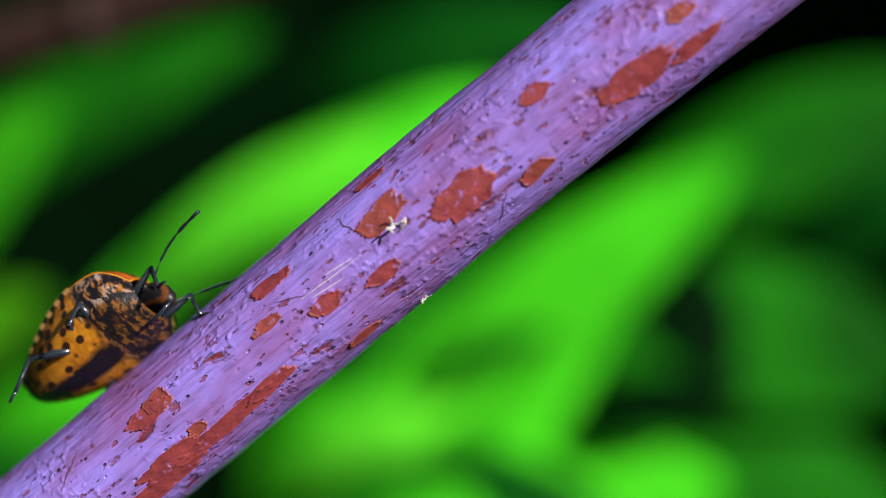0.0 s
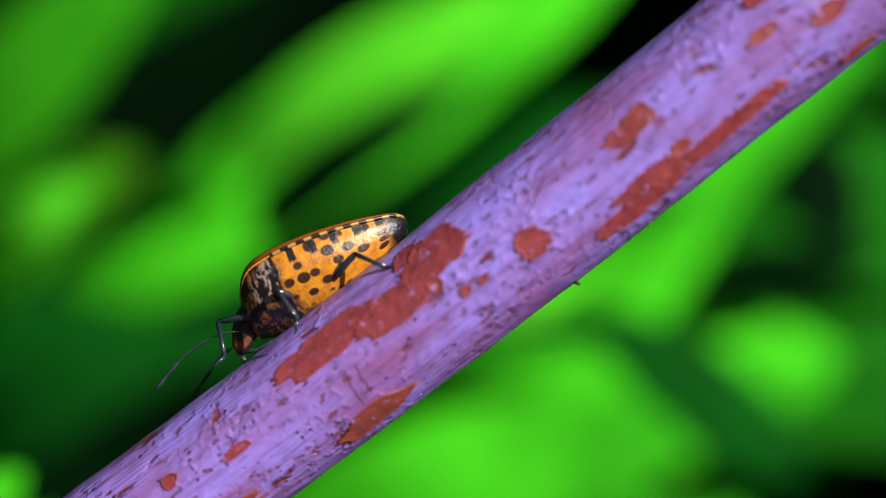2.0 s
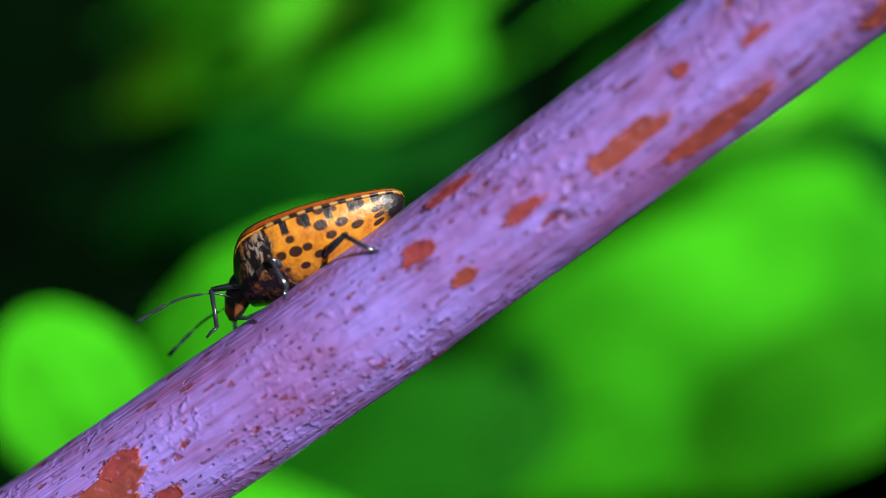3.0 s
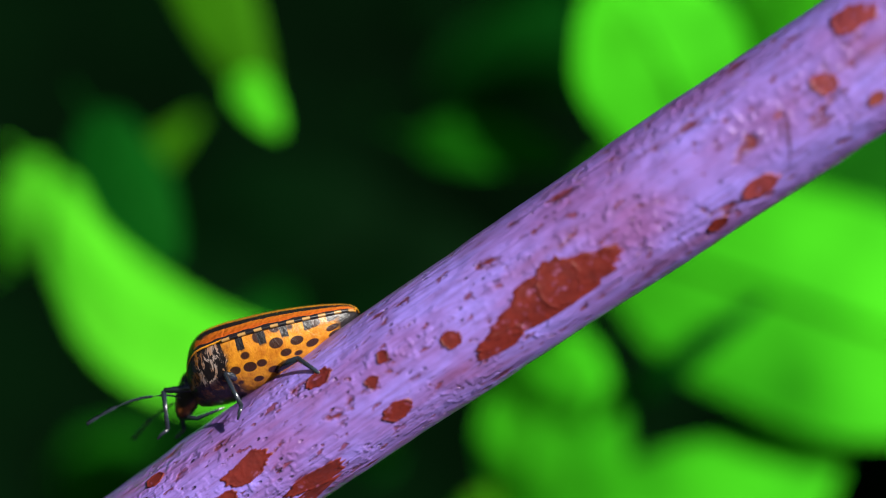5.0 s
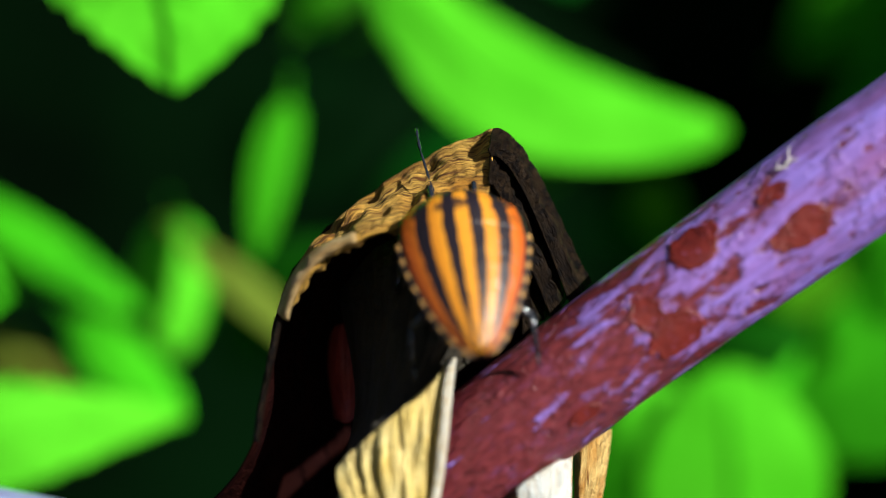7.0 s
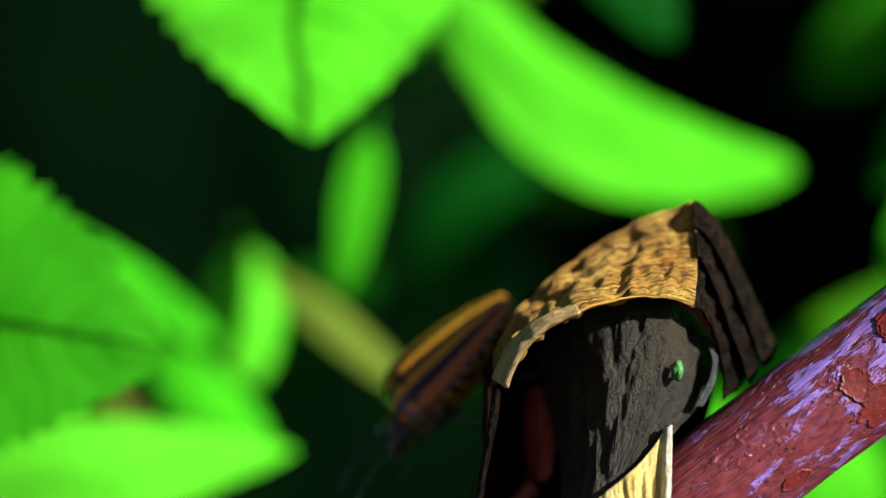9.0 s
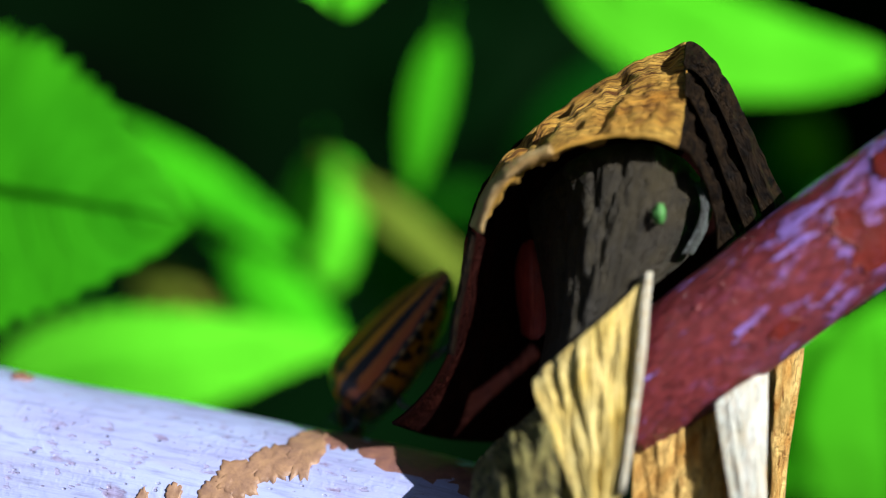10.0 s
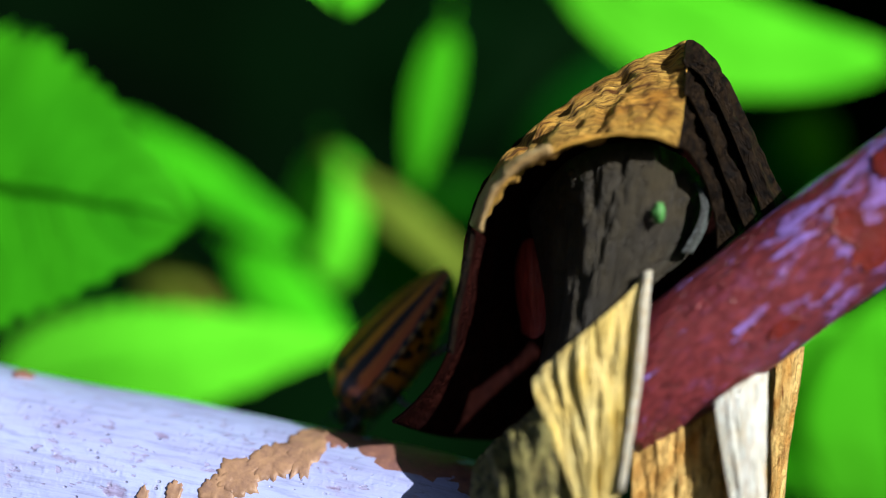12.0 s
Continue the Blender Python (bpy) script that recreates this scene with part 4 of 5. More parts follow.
leaf((-119.4, 130.0, -33.9), (-66.1, 126.0, -14.1), 17.3, M_LEAF_D, 'lance', seed=4, label='green leaf out of focus behind the branch, shade put in its deep colour')
leaf((-52.8, 137.0, 28.2), (-15.3, 133.0, 35.1), 13.7, M_LEAF_D, 'lance', seed=5, label='green leaf out of focus behind the branch, shade put in its deep colour')
leaf((-58.6, 125.0, -32.0), (-13.0, 121.0, -2.4), 27.0, M_LEAF, 'lance', seed=6)
leaf((-42.1, 121.0, -22.3), (3.7, 117.0, 16.7), 15.1, M_LEAF, 'lance', seed=7)
leaf((-110.4, 122.0, -3.6), (-80.6, 118.0, 24.3), 15.7, M_LEAF_G, 'lance', seed=8, label='mid green leaf out of focus behind the branch')
leaf((-50.2, 119.0, -23.1), (-27.0, 115.0, -11.5), 8.5, M_LEAF_Y, 'lance', seed=9, label='yellow-green sunlit leaf out of focus behind the branch')
leaf((-56.9, 130.0, -34.7), (1.3, 126.0, -22.3), 22.7, M_LEAF, 'lance', seed=10)
leaf((27.0, 147.0, -30.1), (-28.3, 143.0, -18.2), 21.9, M_LEAF_M, 'lance', seed=11, label='green leaf out of focus behind the branch, half shade put in its colour')
leaf((27.4, 144.0, -8.5), (-29.4, 140.0, 0.2), 21.7, M_LEAF_M, 'lance', seed=12, label='green leaf out of focus behind the branch, half shade put in its colour')
# two leaves painted dark stand in for dim blobs among the lit ones
leaf((-6.5, 128.0, 3.8), (2.5, 124.0, -9.6), 11.4, M_LEAF_S, 'lance', seed=13, label='green leaf far behind the branch, full shade put in its dark colour')
leaf((-17.2, 126.0, -15.1), (5.0, 122.0, -10.9), 7.3, M_LEAF_S, 'lance', seed=14, label='green leaf far behind the branch, full shade put in its dark colour')
leaf((30.1, 142.0, 26.9), (-13.4, 138.0, 8.0), 15.7, M_LEAF_M, 'lance', seed=15, label='green leaf out of focus behind the branch, half shade put in its colour')
leaf((10.0, 152.0, 1.9), (31.1, 148.0, 27.9), 19.2, M_LEAF_D, 'lance', seed=16, label='green leaf out of focus behind the branch, shade put in its deep colour')
# leaf painted dark, added for the shaded gap between two lit leaves
leaf((-71.0, 116.0, -11.0), (-40.9, 112.0, 9.3), 7.7, M_LEAF_S, 'lance', seed=17, label='green leaf far behind the branch, full shade put in its dark colour')
leaf((-43.8, 114.0, -21.3), (-20.8, 110.0, -19.4), 3.8, M_LEAF_D, 'lance', seed=18, label='green leaf out of focus behind the branch, shade put in its deep colour')
leaf((-32.0, 114.0, -9.6), (-16.5, 110.0, -4.5), 3.8, M_LEAF_D, 'lance', seed=19, label='green leaf out of focus behind the branch, shade put in its deep colour')
leaf((-98.8, 106.0, -14.9), (-81.8, 102.0, -1.6), 11.8, M_LEAF_G, 'lance', seed=20, label='mid green leaf out of focus behind the branch')
leaf((-91.4, 102.0, -11.2), (-81.8, 98.0, -4.2), 6.6, M_LEAF_Y, 'lance', seed=21, label='yellow-green sunlit leaf out of focus behind the branch')
leaf((-93.6, 120.0, -17.6), (-54.8, 116.0, -2.1), 12.5, M_LEAF, 'lance', seed=22)
leaf((-111.0, 114.0, -17.6), (-62.8, 110.0, -23.0), 7.8, M_LEAF_D, 'lance', seed=23, label='green leaf out of focus behind the branch, shade put in its deep colour')
leaf((-98.5, 110.0, -35.0), (-77.9, 106.0, -24.2), 8.3, M_LEAF_D, 'lance', seed=24, label='green leaf out of focus behind the branch, shade put in its deep colour')
leaf((-97.4, 92.0, -52.7), (-80.1, 88.0, -38.7), 8.7, M_LEAF_G, 'lance', seed=25, label='mid green leaf out of focus behind the branch')
leaf((-53.5, 127.0, -17.5), (-29.0, 123.0, 7.8), 8.6, M_LEAF_D, 'lance', seed=26, label='green leaf out of focus behind the branch, shade put in its deep colour')
leaf((-70.4, 98.0, -54.8), (-19.0, 94.0, -27.5), 24.7, M_LEAF, 'lance', seed=27)
leaf((-49.4, 94.0, -54.3), (-11.3, 90.0, -36.2), 14.4, M_LEAF_G, 'lance', seed=28, label='mid green leaf out of focus behind the branch')
leaf((-3.0, 112.0, -35.9), (-27.1, 108.0, -17.2), 10.2, M_LEAF_D, 'lance', seed=29, label='green leaf out of focus behind the branch, shade put in its deep colour')
leaf((-59.4, 82.0, -40.0), (-53.8, 78.0, -44.4), 4.2, M_LEAF_D, 'lance', seed=30, label='green leaf out of focus behind the branch, shade put in its deep colour')
leaf((-61.3, 162.0, -43.2), (-8.5, 158.0, 11.6), 41.6, M_LEAF_M, 'lance', seed=31, label='green leaf out of focus behind the branch, half shade put in its colour')
leaf((-124.8, 47.0, -21.4), (-114.7, 43.0, -43.7), 6.0, M_LEAF_O, 'lance', seed=32, label='olive green leaf out of focus behind the branch')
leaf((-117.5, 45.0, -40.0), (-113.2, 41.0, -45.2), 2.9, M_LEAF_Y, 'lance', seed=33, label='yellow-green sunlit leaf out of focus behind the branch')
leaf((-96.3, 55.0, -78.1), (-93.1, 51.0, -60.6), 10.2, M_LEAF, 'lance', seed=34)
leaf((-127.9, 42.0, -43.0), (-120.1, 38.0, -54.4), 6.2, M_LEAF_D, 'lance', seed=35, label='green leaf out of focus behind the branch, shade put in its deep colour')
leaf((-106.3, 53.0, -44.8), (-93.7, 49.0, -46.9), 4.5, M_LEAF_M, 'lance', seed=36, label='green leaf out of focus behind the branch, half shade put in its colour')
leaf((-82.5, 47.0, -48.2), (-89.5, 43.0, -34.8), 12.1, M_LEAF, 'round', seed=37)
leaf((-82.7, 46.0, -40.5), (-66.1, 42.0, -27.0), 7.4, M_LEAF, 'lance', seed=38)
leaf((-91.3, 59.0, -52.3), (-58.1, 55.0, -65.0), 18.6, M_LEAF, 'lance', seed=39)
leaf((-51.4, 66.0, -43.9), (-81.2, 62.0, -51.0), 13.6, M_LEAF_M, 'lance', seed=40, label='green leaf out of focus behind the branch, half shade put in its colour')
leaf((-97.1, 52.0, -68.0), (-94.0, 48.0, -59.8), 7.6, M_LEAF, 'round', seed=41)
leaf((-90.6, 50.0, -65.8), (-79.6, 46.0, -57.4), 2.1, M_LEAF_D, 'lance', seed=42, label='green leaf out of focus behind the branch, shade put in its deep colour')
leaf((-152.5, 122.0, -52.4), (-121.4, 118.0, -48.3), 17.9, M_LEAF_S, 'lance', seed=43, label='green leaf far behind the branch, full shade put in its dark colour')
leaf((-119.7, 112.0, -27.5), (-109.4, 108.0, -27.5), 5.8, M_LEAF_S, 'lance', seed=44, label='green leaf far behind the branch, full shade put in its dark colour')
leaf((-141.3, 56.0, -55.0), (-135.7, 52.0, -46.3), 5.4, M_LEAF_Y, 'lance', seed=45, label='yellow-green sunlit leaf out of focus behind the branch')
leaf((-136.4, 60.0, -53.9), (-124.4, 56.0, -42.5), 3.9, M_LEAF_O, 'lance', seed=46, label='olive green leaf out of focus behind the branch')
leaf((-135.4, 52.0, -46.9), (-108.8, 48.0, -62.5), 8.4, M_LEAF_Y, 'round', seed=47, bend=6.2, label='yellow-green sunlit leaf out of focus behind the branch')
leaf((-140.9, 49.0, -60.3), (-142.7, 45.0, -72.0), 3.2, M_LEAF_G, 'lance', seed=48, label='mid green leaf out of focus behind the branch')
leaf((-144.8, 26.0, -41.9), (-143.8, 22.0, -62.0), 22.4, M_LEAF_Y, 'ovate', seed=49, teeth=15, label='bright green leaf with a toothed margin')
leaf((-151.3, 57.0, -68.9), (-149.9, 53.0, -79.5), 5.9, M_LEAF_Y, 'lance', seed=50, label='yellow-green sunlit leaf out of focus behind the branch')
leaf((-169.7, 54.0, -66.2), (-152.4, 50.0, -76.0), 3.6, M_LEAF, 'round', seed=51)
leaf((-157.5, 50.0, -76.5), (-148.3, 46.0, -83.6), 4.3, M_LEAF, 'round', seed=52)
leaf((-148.6, 48.0, -70.6), (-138.0, 44.0, -78.9), 2.6, M_LEAF_B, 'round', seed=53, label='browning leaf out of focus above the pale stem')
leaf((-166.9, 58.0, -78.1), (-158.5, 54.0, -84.0), 3.6, M_LEAF_B, 'round', seed=54, label='browning leaf out of focus above the pale stem')
leaf((-171.7, 18.0, -70.8), (-151.1, 14.0, -73.6), 18.4, M_LEAF_G, 'ovate', seed=55, teeth=17, label='bright green leaf with a toothed margin')
leaf((-172.4, 37.0, -86.2), (-145.9, 33.0, -81.7), 8.7, M_LEAF_Y, 'ovate', seed=56, teeth=16, label='bright green leaf with a toothed margin')
leaf((-166.2, 62.0, -75.5), (-163.6, 58.0, -70.9), 4.1, M_LEAF, 'lance', seed=57)
leaf((-107.2, 50.0, -98.7), (-109.4, 46.0, -80.3), 13.3, M_LEAF_Y, 'round', seed=58, label='yellow-green sunlit leaf out of focus behind the branch')
leaf((-120.3, 62.0, -96.6), (-102.2, 58.0, -76.9), 10.7, M_LEAF, 'lance', seed=59)
leaf((-88.1, 66.0, -74.4), (-107.8, 62.0, -78.9), 8.7, M_LEAF_O, 'lance', seed=60, label='olive green leaf out of focus behind the branch')
leaf((-92.3, 60.0, -54.0), (-100.5, 56.0, -63.9), 4.8, M_LEAF_M, 'lance', seed=61, label='green leaf out of focus behind the branch, half shade put in its colour')
leaf((-113.3, 72.0, -65.0), (-111.8, 68.0, -70.8), 4.3, M_LEAF_O, 'lance', seed=62, label='olive green leaf out of focus behind the branch')
leaf((-98.0, 54.0, -74.6), (-95.0, 50.0, -62.1), 8.9, M_LEAF, 'round', seed=63)
leaf((-104.0, 60.0, -86.3), (-74.1, 56.0, -69.3), 14.5, M_LEAF, 'lance', seed=64)
leaf((-85.2, 64.0, -55.9), (-76.0, 60.0, -60.0), 6.7, M_LEAF, 'lance', seed=65)
leaf((-134.4, 122.0, -53.8), (-108.3, 118.0, -57.3), 17.3, M_LEAF_S, 'lance', seed=66, label='green leaf far behind the branch, full shade put in its dark colour')
leaf((-113.2, 54.0, -81.9), (-103.3, 50.0, -77.2), 5.6, M_LEAF_M, 'lance', seed=67, label='green leaf out of focus behind the branch, half shade put in its colour')
leaf((-157.9, 112.0, -63.4), (-136.2, 108.0, -56.2), 16.1, M_LEAF_S, 'lance', seed=68, label='green leaf far behind the branch, full shade put in its dark colour')
leaf((-138.5, 92.0, -76.9), (-125.6, 88.0, -58.0), 10.0, M_LEAF_D, 'lance', seed=69, label='green leaf out of focus behind the branch, shade put in its deep colour')
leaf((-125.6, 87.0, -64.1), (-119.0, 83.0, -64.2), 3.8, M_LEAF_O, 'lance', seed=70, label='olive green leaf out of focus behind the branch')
leaf((-170.4, 52.0, -80.5), (-165.2, 48.0, -83.2), 2.6, M_LEAF_D, 'lance', seed=71, label='green leaf out of focus behind the branch, shade put in its deep colour')
leaf((-154.9, 97.0, -83.2), (-141.8, 93.0, -72.1), 9.7, M_LEAF_M, 'lance', seed=72, label='green leaf out of focus behind the branch, half shade put in its colour')
leaf((-117.4, 72.0, -67.3), (-110.8, 68.0, -72.1), 7.1, M_LEAF_D, 'lance', seed=73, label='green leaf out of focus behind the branch, shade put in its deep colour')
leaf((-103.6, 52.0, -99.6), (-115.5, 48.0, -81.3), 12.1, M_LEAF_Y, 'lance', seed=74, label='yellow-green sunlit leaf out of focus behind the branch')


# ------------------------------------------------------------------ the bug
# stations: x, half width, top, edge height, bottom (mm)
BODY = ((-4.6, 0.25, 0.10, -0.05, -0.25), (-4.3, 0.75, 0.32, 0.0, -0.8), (-3.5, 1.38, 0.60, 0.02, -1.4), (-2.4, 2.0, 0.86, 0.05, -1.95),
        (-1.0, 2.58, 1.08, 0.08, -2.3), (0.4, 2.92, 1.2, 0.06, -2.45), (1.4, 2.95, 1.24, 0.0, -2.5), (2.3, 2.7, 1.14, -0.10, -2.5),
        (2.9, 2.1, 0.75, -0.45, -2.4), (3.3, 1.4, 0.15, -0.9, -2.3))


def body_at(x):
    xs = [r[0] for r in BODY]
    return [spline(x, xs, [r[k] for r in BODY]) for k in range(1, 5)]


def shell(x0, x1, lift=0.0, n=26, m=25):
    pts, uvs = [], []
    for i in range(n):
        x = x0 + (x1 - x0) * i / (n - 1)
        w, top, edge, _ = body_at(x)
        for j in range(m):
            q = -1 + 2 * j / (m - 1)
            pts.append(V(x, q * w * (1 + 0.01 * lift), edge + (top - edge) * (1 - abs(q) ** 2.3) + (lift if i else lift - 0.06)))
            uvs.append((q, x))
    return pts, uvs, n, m


def shield_bug():
    root = thing("striped_shield_bug", label="orange and black striped shield bug with spotted belly", category="bug")
    root.scale = (1.02, 0.89, 0.91)
    for name, x0, x1, lift, lab in (("scutellum", -4.55, 1.0, 0.05, "orange and black striped back shield"),
                                    ("pronotum", 0.8, 3.28, 0.062, "orange and black striped collar plate")):
        bm = bmesh.new()
        pts, uvs, n, m = shell(x0, x1, lift)
        under = [p - V(0, 0, 0.10) for p in pts]
        a = grid(bm, pts, n, m, uvs)
        b = grid(bm, under, n, m, uvs)
        edge = [j for j in range(m)] + [i * m + m - 1 for i in range(1, n)] + [(n - 1) * m + j for j in range(m - 2, -1, -1)] + [i * m for i in range(n - 2, 0, -1)]
        for p, q in zip(edge, edge[1:] + edge[:1]):
            bm.faces.new((a[p], a[q], b[q], b[p]))
        part(name, bm, M_SHIELD, root, lab)
    # belly
    bm = bmesh.new()
    pts, uvs = [], []
    n, m = 40, 33
    for i in range(n):
        x = -4.58 + 7.88 * i / (n - 1)
        w, top, edge, low = body_at(x)
        for j in range(m):
            a = math.pi * j / (m - 1)
            q = math.cos(a)
            pts.append(V(x, q * w * 0.985, edge + (low - edge) * math.sin(a) ** 0.85))
            arc = min(j, m - 1 - j) / (m - 1) * 2 * 3.6
            uvs.append((x, arc))
    grid(bm, pts, n, m, uvs)
    part("abdomen", bm, M_BELLY, root, "orange belly with rows of black dots")
    # chequered rim
    for s in (-1, 1):
        bm = bmesh.new()
        line, along = [], []
        for i in range(48):
            x = -4.5 + 5.4 * i / 47
            w, top, edge, low = body_at(x)
            line.append((V(x, s * w, edge - 0.03), x))
        pts, uvs, acc = [], [], 0.0
        for i, (p, x) in enumerate(line):
            if i:
                acc += (p - line[i - 1][0]).length
            o = V(-0.25 if x < -3.5 else 0, s, 0).normalized()
            for k in range(6):
                a = 2 * math.pi * k / 6
                pts.append(p + o * (0.02 + 0.16 * math.cos(a)) + V(0, 0, 0.09 * math.sin(a)))
                uvs.append((acc, k / 6))
        grid(bm, pts, 48, 6, uvs, wrap=1.0)
        part("side_rim", bm, M_RIM, root, "pale and black chequered rim")
    # head
    bm = bmesh.new()
    tube(bm, [V(2.9, 0, -0.85), V(3.4, 0, -1.15), V(3.85, 0, -1.65), V(4.2, 0, -2.25), V(4.3, 0, -2.6)], [0.78, 0.76, 0.62, 0.42, 0.2], 16)
    head = part("head", bm, M_SHIELD_HEAD, root, "small black and orange head")
    for s in (-1, 1):
        bm = bmesh.new()
        bmesh.ops.create_icosphere(bm, subdivisions=2, radius=0.24 * MM, matrix=Matrix.Translation(V(3.5, s * 0.8, -1.15) * MM))
        part("eye", bm, M_EYE, head)
    bm = bmesh.new()
    tube(bm, [V(4.25, 0, -2.5), V(3.7, 0, -2.75), V(2.4, 0, -2.65)], [0.12, 0.10, 0.06], 8)
    part("beak", bm, M_LEG, head)
    legs = []
    for s in (-1, 1):
        for hip, knee, foot, toe in ((V(2.3, 0.9, -1.75), V(4.5, 1.35, -1.15), V(4.75, 1.35, -3.05), V(5.3, 1.45, -3.35)),
                                     (V(0.9, 1.2, -1.9), V(1.3, 2.9, -1.75), V(0.9, 3.0, -3.5), V(1.2, 2.95, -4.1)),
                                     (V(-0.4, 1.1, -1.9), V(-2.2, 2.6, -1.85), V(-3.2, 2.5, -3.2), V(-3.7, 2.4, -3.45))):
            hip, knee, foot, toe = [V(p.x, p.y * s, p.z) - V(hip.x, hip.y * s, hip.z) for p in (hip, knee, foot, toe)]
            bm = bmesh.new()
            tube(bm, [V(0, 0, 0), knee * 0.5 + V(0, 0, 0.06), knee], [0.15, 0.21, 0.13], 8)
            leg = part("leg", bm, M_LEG, root, "glossy black jointed leg")
            bm = bmesh.new()
            tube(bm, [knee, knee.lerp(foot, 0.5), foot], [0.13, 0.10, 0.11], 8)
            part("shin", bm, M_LEG, leg)
            bm = bmesh.new()
            tube(bm, [foot, foot.lerp(toe, 0.55) + V(0, 0, 0.05), toe], [0.10, 0.085, 0.05], 8)
            part("foot", bm, M_LEG, leg)
            legs.append((leg, s))
    hips = [V(x, s * y, z) for s in (-1, 1) for x, y, z in ((2.3, 0.9, -1.75), (0.9, 1.2, -1.9), (-0.4, 1.1, -1.9))]
    feelers = []
    for s in (-1, 1):
        bm = bmesh.new()
        ln = [V(0, 0, 0), V(0.7, s * 0.55, 0.25), V(1.9, s * 1.0, 0.25), V(3.0, s * 1.3, -0.1), V(4.1, s * 1.5, -0.6)]
        pts = smooth_line(ln, 22)
        rad = [0.05 + (0.045 if k > 14 else 0.015 if k > 7 else 0.0) - (0.04 if k in (7, 14, 18) else 0) for k in range(22)]
        tube(bm, pts, rad, 7)
        feelers.append((part("antenna", bm, M_LEG, root, "thin black segmented antenna"), V(3.9, s * 0.5, -1.7)))
    return root, [(leg, hip, s) for (leg, s), hip in zip(legs, hips)], feelers


bug, bug_legs, bug_feelers = shield_bug()


def bug_pose(p, f, u):
    f = Vector(f).normalized()
    u = Vector(u)
    u = (u - f * u.dot(f)).normalized()
    m = Matrix((f, u.cross(f), u)).transposed().to_4x4()
    m.translation = Vector(p) * MM
    return m


def on_branch(x, heading, lean, lift=2.15, side=0.0, pitch=0.0):
    """On top of the branch at x: heading 0 looks uphill, 90 at the viewer, 180 downhill; lean tips the back away from the viewer."""
    c, t, n, r = branch_frame(x)
    h = radians(heading)
    f = t * math.cos(h) + V(0, -1, 0) * math.sin(h)
    f = f + n * math.tan(radians(pitch))
    u = n * math.cos(radians(lean)) + V(0, 1, 0) * math.sin(radians(lean))
    return bug_pose(c + n * (r + lift) + V(0, side, 0), f, u)


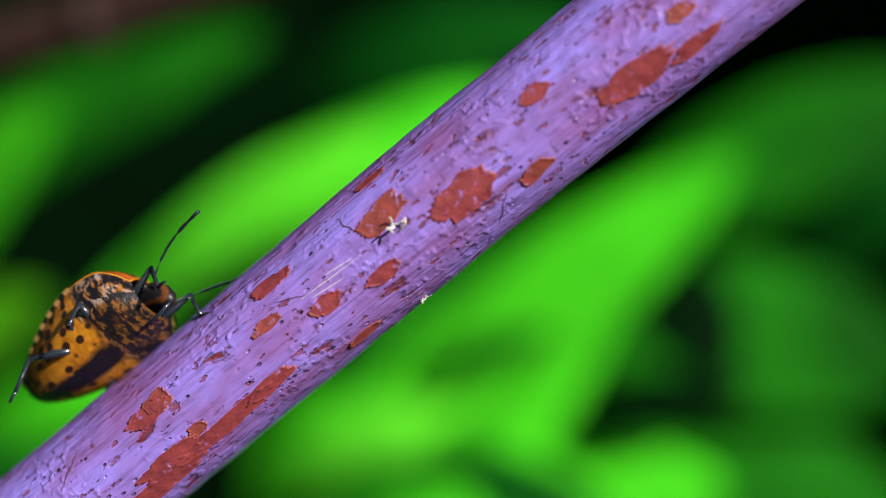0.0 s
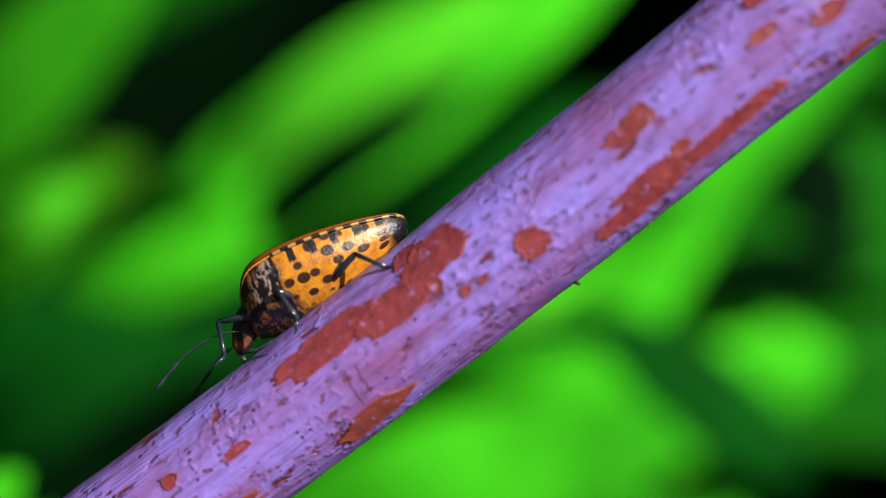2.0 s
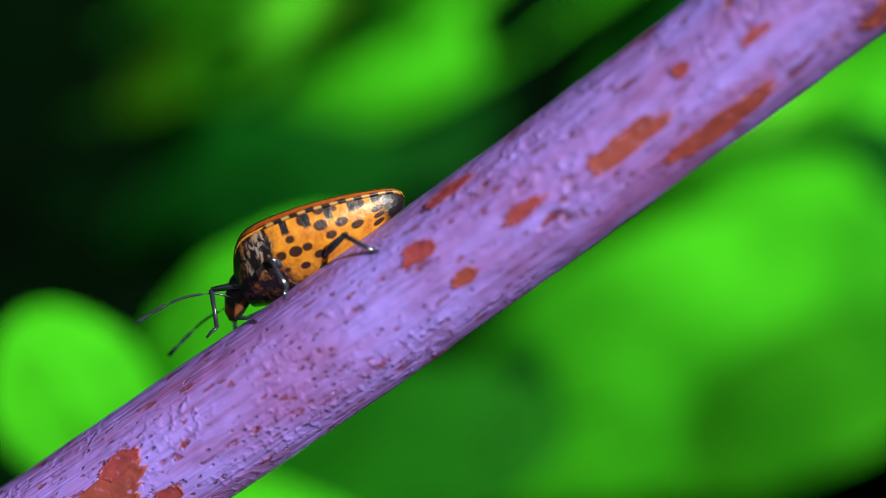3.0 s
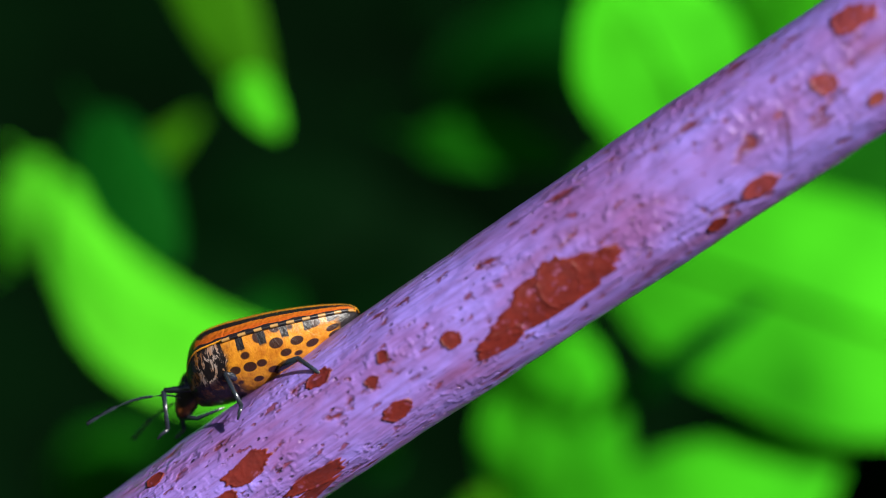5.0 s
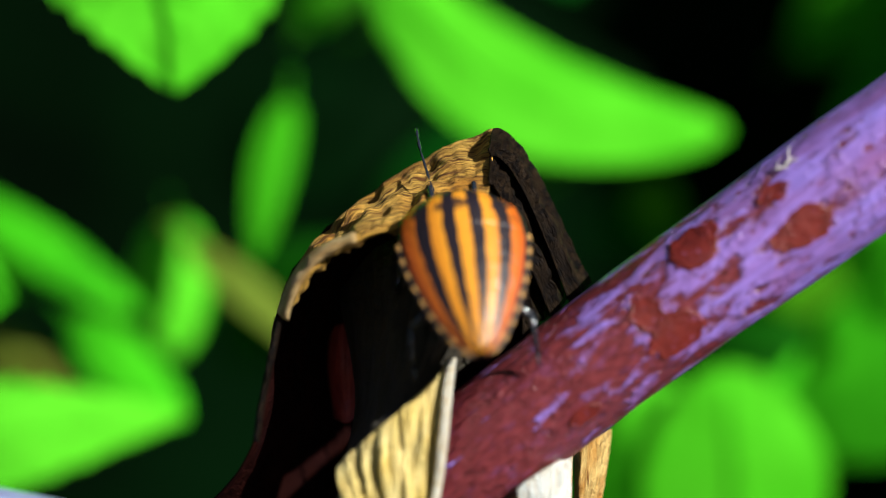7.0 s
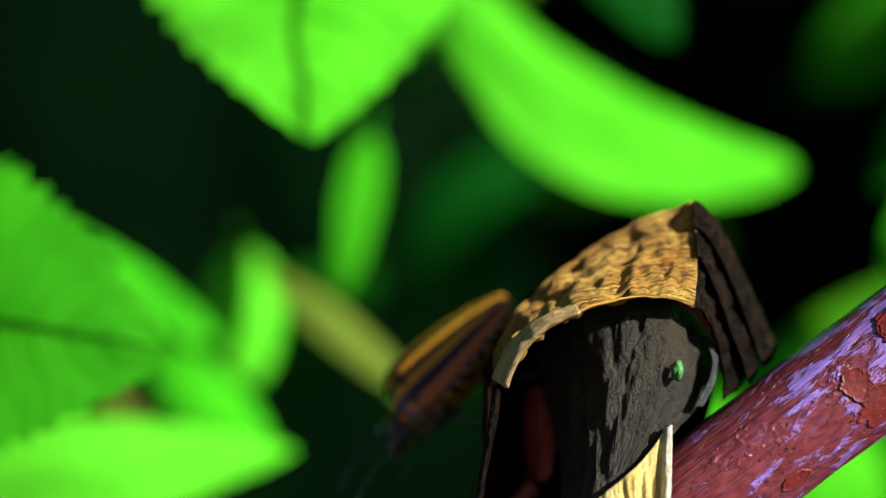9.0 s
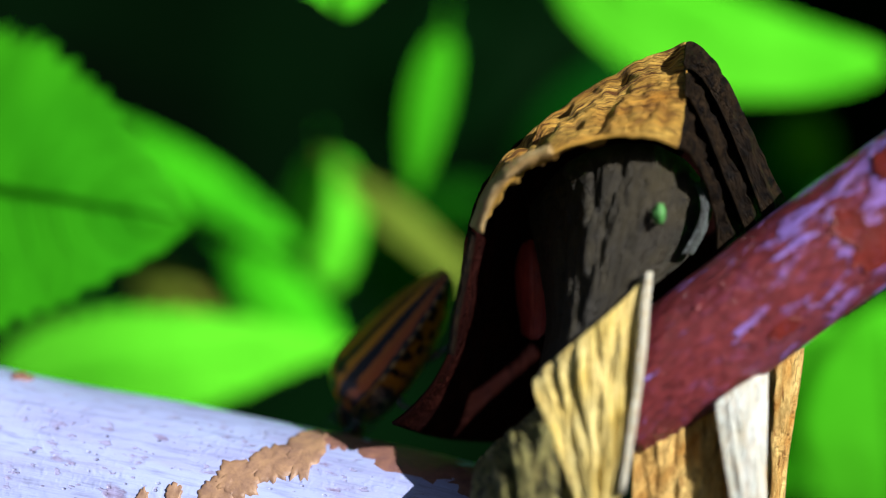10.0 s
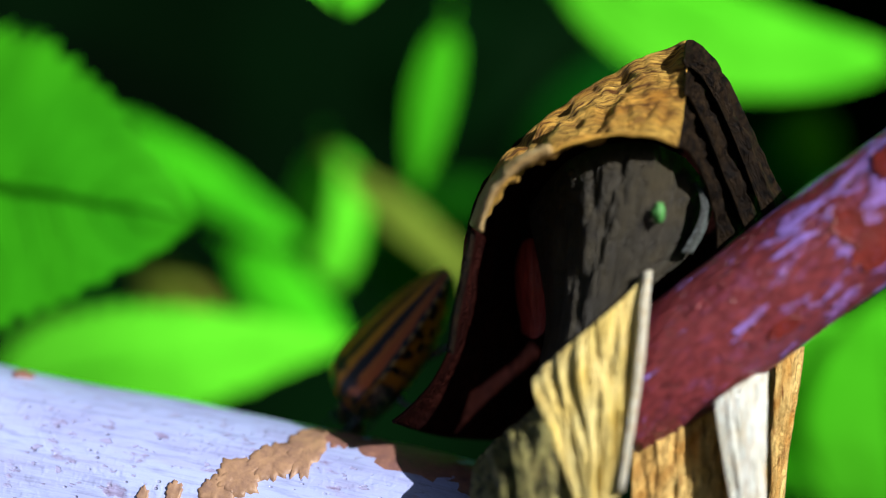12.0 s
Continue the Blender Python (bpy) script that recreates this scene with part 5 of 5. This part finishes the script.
def motions():
    rows = [(0.0, on_branch(-21.4, 8, 48, 2.3)), (0.2, on_branch(-21.8, 26, 38, 2.3)), (0.4, on_branch(-22.6, 52, 18, 2.05)), (0.6, on_branch(-23.3, 76, 10, 1.9)),
            (0.8, on_branch(-23.8, 93, 2, 1.9)), (1.0, on_branch(-24.2, 110, 0, 1.6, 0.0, 2)), (1.25, on_branch(-24.7, 150, 6, 1.7, 0.0, 11)), (1.5, on_branch(-25.5, 164, 12, 1.7, 0.2, 15)),
            (1.75, on_branch(-28.8, 172, 18, 1.7, 0.6, 13)), (2.0, on_branch(-32.5, 178, 20, 1.7, 0.9, 11)), (2.25, on_branch(-37.6, 180, 20, 1.7, 0.9, 12)),
            (2.5, on_branch(-44.1, 180, 22, 1.6, 0.9, 13)), (2.7, on_branch(-47.9, 180, 18, 1.6, 0.9, 14)), (3.3, on_branch(-61.9, 180, 18, 1.7, 0.8, 10)),
            (3.8, on_branch(-73.6, 180, 20, 1.7, 0.7, 14)), (4.3, on_branch(-85.5, 180, 22, 1.6, 0.8, 23)),
            (4.6, on_branch(-92.2, 180, 14, 1.7, 0.7, 20)), (5.0, on_branch(-100.6, 180, 8, 1.7, 0.5, 17)), (5.25, on_branch(-105.5, 180, 5, 1.8, 0.4, 15)),
            (5.5, on_branch(-110.2, 180, 3, 1.8, 0.4, 17)), (5.75, on_branch(-114.6, 180, 0, 2.0, 0.2, 20)),
            (6.0, bug_pose((-120.9, 0, -69.7), (-0.96, 0.05, -0.27), (-0.2, -0.06, 0.96))),
            (6.25, bug_pose((-122.3, -1.2, -71.2), (-0.92, 0.32, -0.22), (-0.15, -0.25, 0.96))),
            (6.5, bug_pose((-125.0, -2.6, -72.9), (-0.70, 0.68, -0.10), (0.1, -0.6, 0.78))),
            (6.65, bug_pose((-125.5, -3.3, -72.6), (-0.80, 0.45, 0.30), (0.15, -0.75, 0.6))),
            (6.8, bug_pose((-125.4, -3.5, -72.1), (-0.52, 0.38, 0.75), (0.1, -0.88, 0.4))),
            (7.0, bug_pose((-126.3, -3.4, -71.6), (-0.14, 0.58, 0.78), (0.05, -0.85, 0.55))),
            (7.2, bug_pose((-127.0, -3.1, -68.4), (-0.12, 0.62, 0.76), (0, -0.8, 0.55))),
            (7.5, bug_pose((-127.5, 0.4, -65.2), (-0.4, 0.85, 0.3), (-0.1, -0.3, 0.95))),
            (7.9, bug_pose((-130.2, 4.2, -66.6), (-0.75, 0.6, -0.25), (-0.3, 0.1, 0.95))),
            (8.4, bug_pose((-133.6, 6.4, -70.3), (-0.72, 0.25, -0.65), (-0.65, 0.1, 0.75))),
            (8.9, bug_pose((-136.4, 7.6, -73.4), (-0.75, 0.0, -0.66), (-0.62, -0.5, 0.75))),
            (9.2, bug_pose((-137.1, 7.6, -74.9), (-0.62, 0.0, -0.78), (-0.76, -0.5, 0.62))),
            (9.5, bug_pose((-137.9, 7.6, -77.1), (-0.55, 0.0, -0.83), (-0.83, -0.5, 0.50))),
            (9.7, bug_pose((-138.9, 7.6, -79.0), (-0.60, 0.0, -0.80), (-0.78, -0.5, 0.56))),
            (10.0, bug_pose((-139.4, 7.6, -79.8), (-0.66, 0.0, -0.75), (-0.72, -0.5, 0.64))),
            (12.0, bug_pose((-139.4, 7.6, -79.8), (-0.66, 0.0, -0.75), (-0.72, -0.5, 0.64)))]
    walk(bug, rows)
    for k, (leg, hip, s) in enumerate(bug_legs):
        phase = math.pi * ((k % 3) + (0 if s > 0 else 1))
        steps = []
        for i in range(51):
            t = i * 0.2
            a = 13 * math.sin(t * 9.5 + phase) if t < 9.9 else 0
            b = 7 * max(0, math.cos(t * 9.5 + phase)) * s if t < 9.9 else 0
            steps.append((t, pose(hip.x * MM, hip.y * MM, hip.z * MM, b, 0, a)))
        steps.append((12.0, steps[-1][1]))
        walk(leg, steps)
    for k, (feeler, root) in enumerate(bug_feelers):
        steps = []
        for i in range(26):
            t = i * 0.4
            steps.append((t, pose(root.x * MM, root.y * MM, root.z * MM, 0, -38 * max(0, 1 - abs(t - 0.6) / 0.9) + 9 * math.sin(t * 3.1 + k * 2), 10 * math.sin(t * 2.3 + k))))
        steps.append((12.0, steps[-1][1]))
        walk(feeler, steps)


motions()
